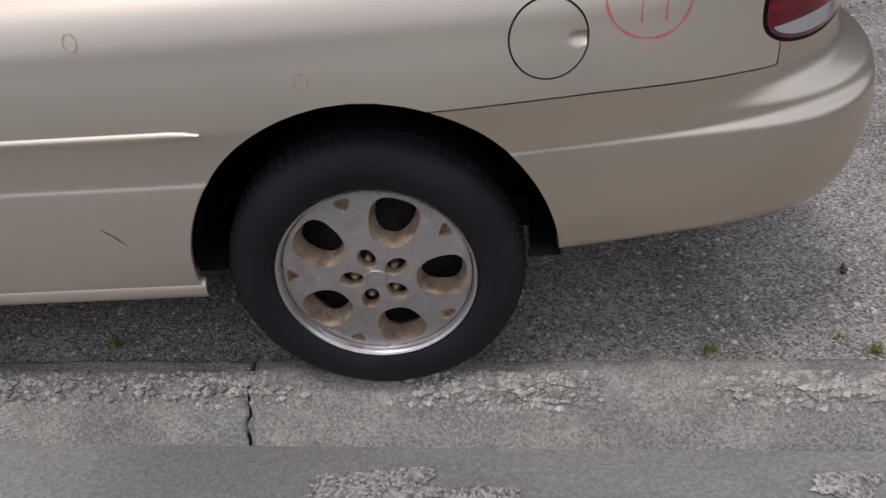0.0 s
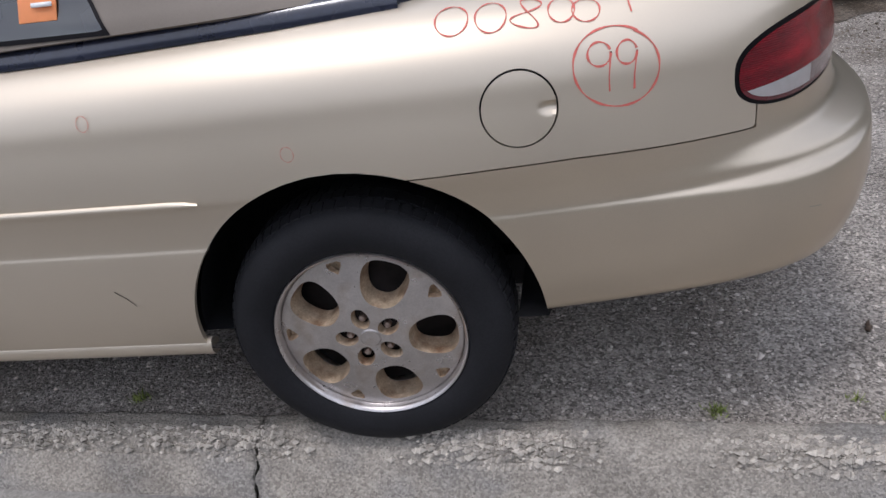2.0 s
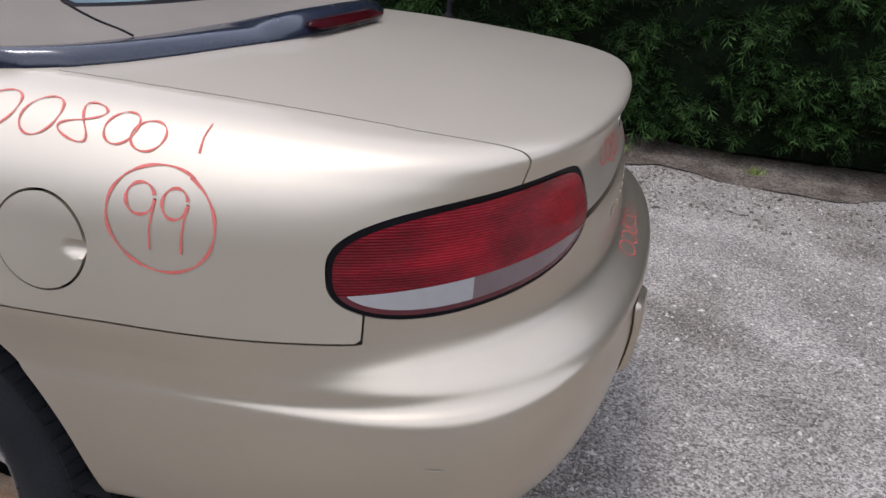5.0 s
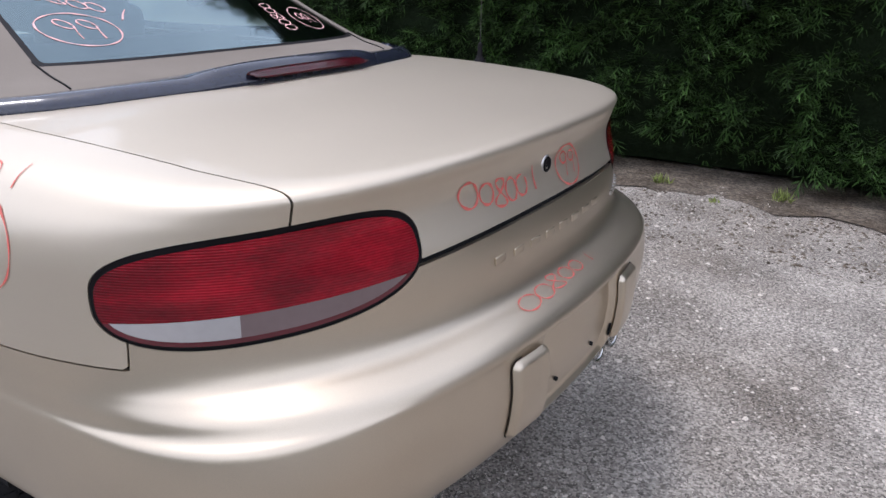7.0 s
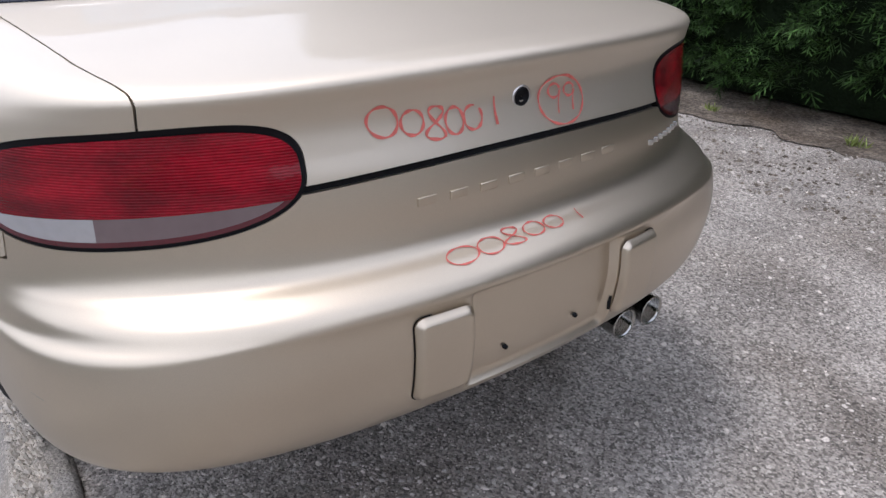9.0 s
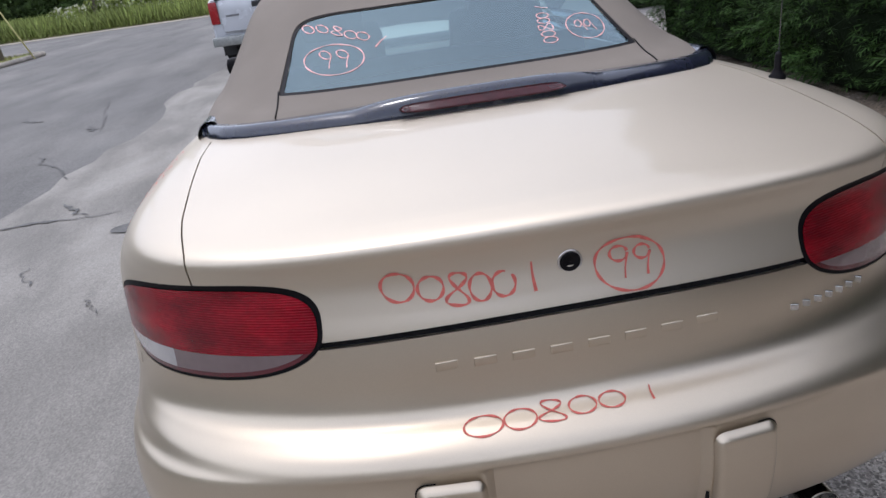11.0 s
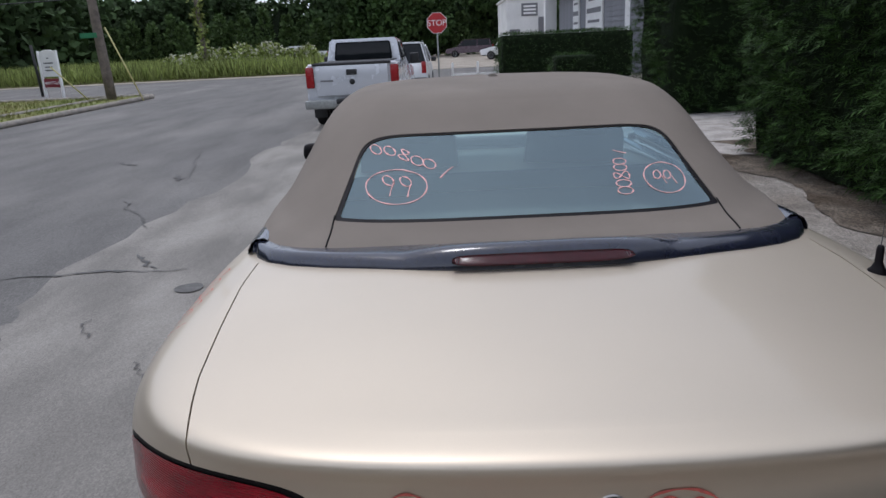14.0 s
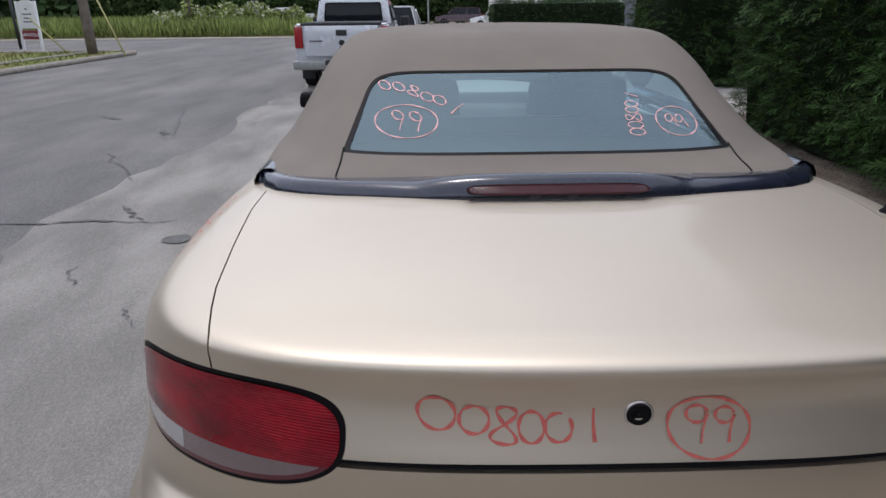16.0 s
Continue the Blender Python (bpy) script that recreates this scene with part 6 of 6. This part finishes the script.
part("strip_board", boxed((0.04, 0.92, 0.36), (0.0, 0, 0.60), 0.01), MAROON, board, "maroon strip board")
lettering("lettering", "BOUTIQUE", 0.17, WHITE_PLASTIC, board, pose(0.024, 0.07, 0.60, 90, 0, 90), "white word BOUTIQUE")
part("arrow", boxed((0.006, 0.10, 0.04), (0.024, -0.37, 0.60), 0.0), WHITE_PLASTIC, board, smooth=False)


def utility_pole(label, x, y, height, lean, radius):
    p = thing("utility_pole", label, "utility pole", (x, y, -0.12), group="utility poles")
    pts = [(0.02 * math.sin(k), lean * k / 8, height * k / 8) for k in range(9)]
    part("shaft", tube(pts, [radius * (1 - 0.045 * k) for k in range(9)], 14), POLE_WOOD, p, "weathered round timber")
    return p


pole = utility_pole("leaning weathered timber utility pole on the verge", -24.6, -12.65, 9.0, -0.25, 0.185)
part("street_name_plate", boxed((0.02, 0.62, 0.18), (0.2, -0.35, 2.45), 0.005), GREEN_SIGN, pole, "small green street plate", smooth=False)
pole_far = utility_pole("distant utility pole overgrown with vines", -48.0, -16.6, 9.6, -0.35, 0.17)
rv = np.random.default_rng(77)
vine = [(rv.normal() * 0.16, -0.35 * z / 9.6 + rv.normal() * 0.16, z) for z in rv.uniform(0.2, 8.8, 420)]
tagged(grab("vine", *leaf_cloud(vine, rv.normal(size=(420, 3)), 0.34, 0.12, 2, 0, 0.6, 78), WEED_LEAF, pole_far, "climbing vine leaves"), kind="stuff")
part("lamp_arm", tube([(0, -0.25, 6.9), (0, 0.2, 7.2), (0.1, 0.62, 7.1)], 0.04, 8), STEEL, pole_far)
part("lamp_head", lathe([(0.0005, -0.2), (0.16, -0.14), (0.22, 0.0), (0.18, 0.12), (0.06, 0.2)], 16, "z", (0.1, 0.66, 7.0)), STEEL, pole_far, "grey street lamp head")
for k, (a, b, sag, rad) in enumerate((((-48, -16.9, 8.4), (-52, -70, 8.6), 1.2, 0.025), ((-48, -16.9, 7.4), (-30, -60, 6.4), 0.8, 0.03), ((-48, -16.9, 5.9), (-56, 30, 6.3), 0.5, 0.035), ((-48, -16.9, 8.4), (-58, 40, 9.8), 0.9, 0.022),
                                   ((-48, -16.9, 7.2), (-58, 40, 8.2), 0.9, 0.02), ((-24.6, -12.9, 8.6), (-48, -16.9, 8.9), 0.5, 0.015), ((-48, -16.9, 5.7), (-34, -62, 5.2), 0.7, 0.035))):
    pts = [(a[0] + (b[0] - a[0]) * i / 24, a[1] + (b[1] - a[1]) * i / 24, a[2] + (b[2] - a[2]) * i / 24 - sag * 4 * (i / 24) * (1 - i / 24)) for i in range(25)]
    tagged(part("overhead_cable", tube(pts, rad, 5), WIRE), "black overhead cable strung between poles", "cable", "overhead cables")
for a, b in (((-24.9, -11.6, -0.1), (-24.7, -12.5, 2.6)), ((-25.5, -14.0, 0.0), (-24.9, -14.9, 1.3))):
    tagged(part("guy_guard", tube([a, b], 0.028, 6), material("yellow_guard", (0.55, 0.50, 0.22), 0.6) if "yellow_guard" not in bpy.data.materials else bpy.data.materials["yellow_guard"]), "pale yellow guard on a stay wire", "stay wire", "stay wires")
tagged(part("verge_post", tube([(-29.5, -18.0, 0), (-29.45, -18.05, 2.2)], 0.06, 8), BLACK_PLASTIC), "dark thin post on the verge", "post")


def far_wheel(parent, x, y, r, w):
    wh = part("wheel", lathe([(r * 0.55, -w / 2), (r * 0.92, -w / 2), (r, -w / 2 + 0.03), (r, w / 2 - 0.03), (r * 0.92, w / 2), (r * 0.55, w / 2)], 28, "y", (x, y, r), close=True), RUBBER, parent, "black tyre", flat_angle=40)
    for s in (-1, 1):
        part("rim", lathe([(0.0005, s * (w / 2 + 0.002)), (r * 0.3, s * (w / 2 - 0.01)), (r * 0.56, s * (w / 2 + 0.004))], 24, "y", (x, y, r)), STEEL, wh)


def profile_body(points, width, inset=0.0, taper=0.0):
    """A vehicle body from its side outline (x, z), its flanks drawn in towards the top."""
    bm = bmesh.new()
    zs = [z for _, z in points]
    lo, hi = min(zs), max(zs)
    sides = []
    for s in (-1, 1):
        sides.append([bm.verts.new((x, s * (width / 2 - taper * (z - lo) / (hi - lo)), z)) for x, z in points])
    bm.faces.new(sides[0]), bm.faces.new(sides[1][::-1])
    n = len(points)
    for k in range(n):
        bm.faces.new((sides[0][k], sides[1][k], sides[1][(k + 1) % n], sides[0][(k + 1) % n]))
    bmesh.ops.bevel(bm, geom=bm.edges[:], offset=0.035, segments=2, affect="EDGES")
    return bm


def pickup(label, x, y, paint, turn=0.0, k=1.0, group=""):
    """A crew-cab pickup whose tail faces +x."""
    t = thing("pickup_truck", label, "pickup truck", (x, y, -0.11), turn, group)
    part("bed", profile_body([(0.0, 0.56), (-1.9, 0.56), (-1.9, 1.28), (-0.02, 1.32), (0.02, 1.28)], 1.94, taper=0.03), paint, t, flat_angle=40)
    part("tailgate", boxed((0.07, 1.50, 0.60), (0.045, 0, 0.98), 0.025), paint, t, "tailgate with plain dark oval", flat_angle=40)
    part("tailgate_trim", boxed((0.09, 1.62, 0.05), (0.03, 0, 1.305), 0.015), BLACK_PLASTIC, t, "black top trim", flat_angle=40)
    for s in (-1, 1):
        part("mud_flap", boxed((0.02, 0.28, 0.34), (-0.52, s * 0.82, 0.36), 0.006), BLACK_PLASTIC, t, "black mud flap", smooth=False)
    part("tailgate_handle", boxed((0.03, 0.22, 0.11), (0.085, 0, 1.14), 0.015), BLACK_PLASTIC, t)
    part("badge", lathe([(0.0005, 0.012), (0.05, 0.010), (0.058, 0.0)], 20, "x", (0.082, 0, 0.95)), BLACK_PLASTIC, t)
    part("badge_bar", boxed((0.01, 0.26, 0.035), (0.082, -0.52, 0.98), 0.004), GREY_BAR, t)
    part("bed_liner", boxed((1.7, 1.56, 0.02), (-0.95, 0, 1.325), 0.0), BLACK_PLASTIC, t, smooth=False)
    part("cab", profile_body([(-1.92, 0.56), (-4.0, 0.56), (-4.05, 1.15), (-3.5, 1.30), (-2.9, 1.78), (-2.0, 1.80), (-1.92, 1.30)], 1.94, taper=0.20), paint, t, flat_angle=40)
    part("rear_window", boxed((0.03, 1.34, 0.40), (-1.93, 0, 1.53), 0.04, Euler((0, radians(-7), 0)).to_matrix(), 0.93), DARK_GLASS, t, "dark rear window")
    for s in (-1, 1):
        part("side_window", boxed((1.05, 0.03, 0.36), (-2.65, s * 0.845, 1.50), 0.03, Euler((radians(s * 14), 0, 0)).to_matrix(), 0.85), DARK_GLASS, t)
        part("tail_lamp", boxed((0.10, 0.17, 0.42), (0.0, s * 0.875, 1.05), 0.03), LAMP_RED, t, "upright red tail lamp", flat_angle=40)
        part("door_mirror", boxed((0.10, 0.22, 0.24), (-3.35, s * 1.08, 1.30), 0.04), BLACK_PLASTIC, t)
        for wx in (-0.98, -4.35):
            far_wheel(t, wx, s * 0.82, 0.385, 0.27)
    part("bonnet", profile_body([(-4.0, 0.50), (-5.2, 0.50), (-5.25, 1.05), (-4.05, 1.16)], 1.92, taper=0.06), paint, t, flat_angle=40)
    part("rear_bumper", boxed((0.20, 1.96, 0.17), (0.16, 0, 0.52), 0.03), STEEL, t, "chrome step bumper", flat_angle=40)
    part("bumper_step", boxed((0.21, 0.66, 0.10), (0.165, 0, 0.57), 0.02), BLACK_PLASTIC, t)
    part("number_plate", boxed((0.01, 0.30, 0.15), (0.268, 0, 0.50), 0.004), WHITE_PLASTIC, t, "number plate with plain bar", smooth=False)
    part("plate_bar", boxed((0.004, 0.22, 0.05), (0.276, 0, 0.50), 0.0), GREY_BAR, t, smooth=False)
    part("underbody", boxed((4.6, 1.5, 0.16), (-2.4, 0, 0.46), 0.03), BLACK_PLASTIC, t, smooth=False)
    return t


def wagon(label, x, y, paint, turn, k=1.0):
    """A family estate or off-roader, tail to +x before turning."""
    t = thing("parked_car", label, "car", (x, y, -0.11), turn, "cars parked far off")
    part("body", profile_body([(0.0, 0.42), (-4.6, 0.36), (-4.68, 0.78), (-3.55, 1.02), (-0.05, 1.05), (0.06, 0.75)], 1.80, taper=0.04), paint, t, flat_angle=40)
    part("cabin", profile_body([(-0.10, 1.02), (-3.5, 1.0), (-2.85, 1.58), (-0.35, 1.64)], 1.70, taper=0.16), DARK_GLASS, t, "dark glazed cabin", flat_angle=40)
    part("roof", boxed((2.45, 1.36, 0.05), (-1.58, 0, 1.64), 0.02), paint, t, flat_angle=40)
    for s in (-1, 1):
        for px, lean in ((-0.24, -14), (-1.5, 4), (-3.15, 40)):
            part("pillar", boxed((0.09, 0.04, 0.62), (px, s * 0.795, 1.32), 0.01, Euler((radians(s * 14), radians(lean), 0)).to_matrix()), paint, t, smooth=False)
        part("tail_lamp", boxed((0.07, 0.14, 0.34), (0.02, s * 0.79, 0.92), 0.02), LAMP_RED, t, flat_angle=40)
        part("door_mirror", boxed((0.09, 0.18, 0.13), (-3.05, s * 0.98, 1.08), 0.03), BLACK_PLASTIC, t)
        for wx in (-0.85, -3.75):
            far_wheel(t, wx, s * 0.80, 0.34, 0.22)
    part("bumper", boxed((0.14, 1.76, 0.22), (0.05, 0, 0.52), 0.04), BLACK_PLASTIC, t, flat_angle=40)
    return t


pickup("silver-white pickup truck parked along the kerb", -12.75, -2.06, SILVER_PAINT, -1.5)
wagon("white off-roader parked ahead of the pickup", -19.6, -1.55, WHITE_CAR, -1.5)
wagon("dark plum off-roader parked side-on in the yard", -70.0, 4.9, PLUM, 84)
pickup("white pickup truck standing beyond the weeds", -60.0, -10.6, WHITE_CAR, 62)
wagon("white car parked by the white building", -56.0, 7.6, WHITE_CAR, 70)
fence = thing("rail_fence", "low white post and rail barrier by the corner", "fence", (-26.5, 0.2, -0.1))
for y in (0.0, 1.0, 2.0):
    part("post", boxed((0.08, 0.08, 0.80), (0, y, 0.40), 0.01), WHITE_PLASTIC, fence)
part("rail", boxed((0.05, 2.1, 0.08), (0, 1.0, 0.32), 0.01), WHITE_PLASTIC, fence)

# grey clapboard shop
shop = thing("shop_building", "grey clapboard shop with a brown shingle roof", "building", (-34, 7.0, -0.1))
wall = part("wall", boxed((16.0, 8.0, 4.3), (0, 4.0, 2.15), 0.0), SIDING, shop, "grey clapboard wall", smooth=False)
lap = bpy.data.meshes.new("clapboard")
lap.from_pydata([(-8.03, 0, 0), (8.03, 0, 0), (8.03, -0.045, 0), (-8.03, -0.045, 0), (-8.03, -0.012, 0.205), (8.03, -0.012, 0.205)], [], [(0, 1, 2, 3), (3, 2, 5, 4), (0, 3, 4), (1, 5, 2), (0, 4, 5, 1)])
lap.materials.append(SIDING)
for k in range(20):
    ob = new("clapboard", lap)
    ob.parent = wall
    ob.location = (0, 0, 0.1 + 0.2 * k)
lap2 = bpy.data.meshes.new("clapboard")
lap2.from_pydata([(0, 0, 0), (0, 8.0, 0), (0.045, 8.0, 0), (0.045, 0, 0), (0.012, 0, 0.205), (0.012, 8.0, 0.205)], [], [(0, 1, 2, 3), (3, 2, 5, 4), (0, 3, 4), (1, 5, 2), (0, 4, 5, 1)])
lap2.materials.append(SIDING)
for k in range(20):
    ob = new("clapboard", lap2)
    ob.parent = wall
    ob.location = (8.0, 0, 0.1 + 0.2 * k)
roof = bmesh.new()
a = [roof.verts.new(p) for p in ((-8.5, -0.6, 4.15), (8.5, -0.6, 4.15), (8.5, 4.0, 7.0), (-8.5, 4.0, 7.0), (8.5, 8.6, 4.15), (-8.5, 8.6, 4.15))]
roof.faces.new((a[0], a[1], a[2], a[3])), roof.faces.new((a[3], a[2], a[4], a[5])), roof.faces.new((a[1], a[4], a[2])), roof.faces.new((a[0], a[3], a[5]))
shop_roof = part("roof", roof, SHINGLE, shop, "brown-red shingle roof", smooth=False)
shingle = bpy.data.meshes.new("shingle_course")
shingle.from_pydata([(-8.5, 0, 0), (8.5, 0, 0), (8.5, 0.0, 0.045), (-8.5, 0.0, 0.045), (8.5, 0.33, 0.215), (-8.5, 0.33, 0.215)], [], [(0, 1, 2, 3), (3, 2, 4, 5)])
shingle.materials.append(SHINGLE)
for k in range(14):
    ob = new("shingle_course", shingle)
    ob.parent = shop_roof
    ob.location = (0, -0.6 + 0.328 * k, 4.15 + 0.2035 * k)
part("eave_board", boxed((17.0, 0.06, 0.34), (0, -0.62, 4.08), 0.01), WHITE_PLASTIC, shop, "white eave board", smooth=False)
part("corner_board", boxed((0.16, 0.16, 4.2), (8.0, -0.04, 2.1), 0.01), WHITE_PLASTIC, shop, smooth=False)
part("roof_vent", lathe([(0.0005, 1.2), (0.16, 1.15), (0.2, 1.0), (0.14, 0.95), (0.14, 0.0)], 14, "z", (4.0, 2.0, 5.6)), STEEL, shop, "metal flue")
part("roof_vent", lathe([(0.0005, 0.5), (0.12, 0.46), (0.12, 0.0)], 12, "z", (0.5, 1.0, 5.1)), STEEL, shop)
for px, w, h in ((2.2, 3.6, 2.3), (-2.2, 1.6, 2.0)):
    notice = part("notice_board", boxed((w, 0.08, h), (px, -0.08, 2.35), 0.015), WHITE_PLASTIC, shop, "white notice board with unreadable print", smooth=False)
    for k, (bw, bh) in enumerate(((0.62, 0.10), (0.86, 0.22), (0.70, 0.12), (0.84, 0.32))):
        part("print_bar", boxed((w * bw, 0.01, bh), (px, -0.126, 3.15 - 0.48 * k), 0.0), GREY_BAR, notice, smooth=False)
white = thing("white_building", "low white masonry building with a flat roof", "building", (-52, 6.3, -0.1))
part("wall", boxed((8.0, 3.6, 4.3), (-4, 0.2, 2.15), 0.03), BLOCK_WHITE, white, "white painted masonry", smooth=False)
part("parapet", boxed((8.2, 3.8, 0.16), (-4, 0.2, 4.36), 0.02), BLOCK_WHITE, white, smooth=False)
part("sign_board", boxed((0.05, 1.2, 0.9), (0.03, 0.1, 3.55), 0.01), GREY_BAR, white, "small grey sign board", smooth=False)
for k in range(3):
    part("print_bar", boxed((0.01, 0.9, 0.12), (0.062, 0.1, 3.78 - 0.24 * k), 0.0), WHITE_PLASTIC, white, smooth=False)
part("door", boxed((0.06, 1.1, 2.2), (0.03, 1.3, 1.9), 0.01), GREY_BAR, white, smooth=False)
part("door", boxed((0.06, 0.8, 1.0), (0.03, -1.0, 1.7), 0.01), GREY_BAR, white, smooth=False)
column = thing("chimney_stack", "tall white masonry chimney stack", "chimney", (-43.2, 6.6, -0.1))
part("shaft", boxed((0.7, 0.7, 7.3), (0, 0, 3.65), 0.03), BLOCK_WHITE, column, smooth=False)
part("cap", boxed((0.5, 0.5, 0.4), (0, 0, 7.5), 0.03), SIDING, column, smooth=False)
part("sign", boxed((0.08, 0.5, 1.0), (0.3, -0.55, 4.9), 0.02), GREEN_SIGN, column, "small projecting sign", smooth=False)
part("meter_box", boxed((0.3, 0.5, 0.5), (0.5, 0.4, 6.6), 0.02), STEEL, column, smooth=False)
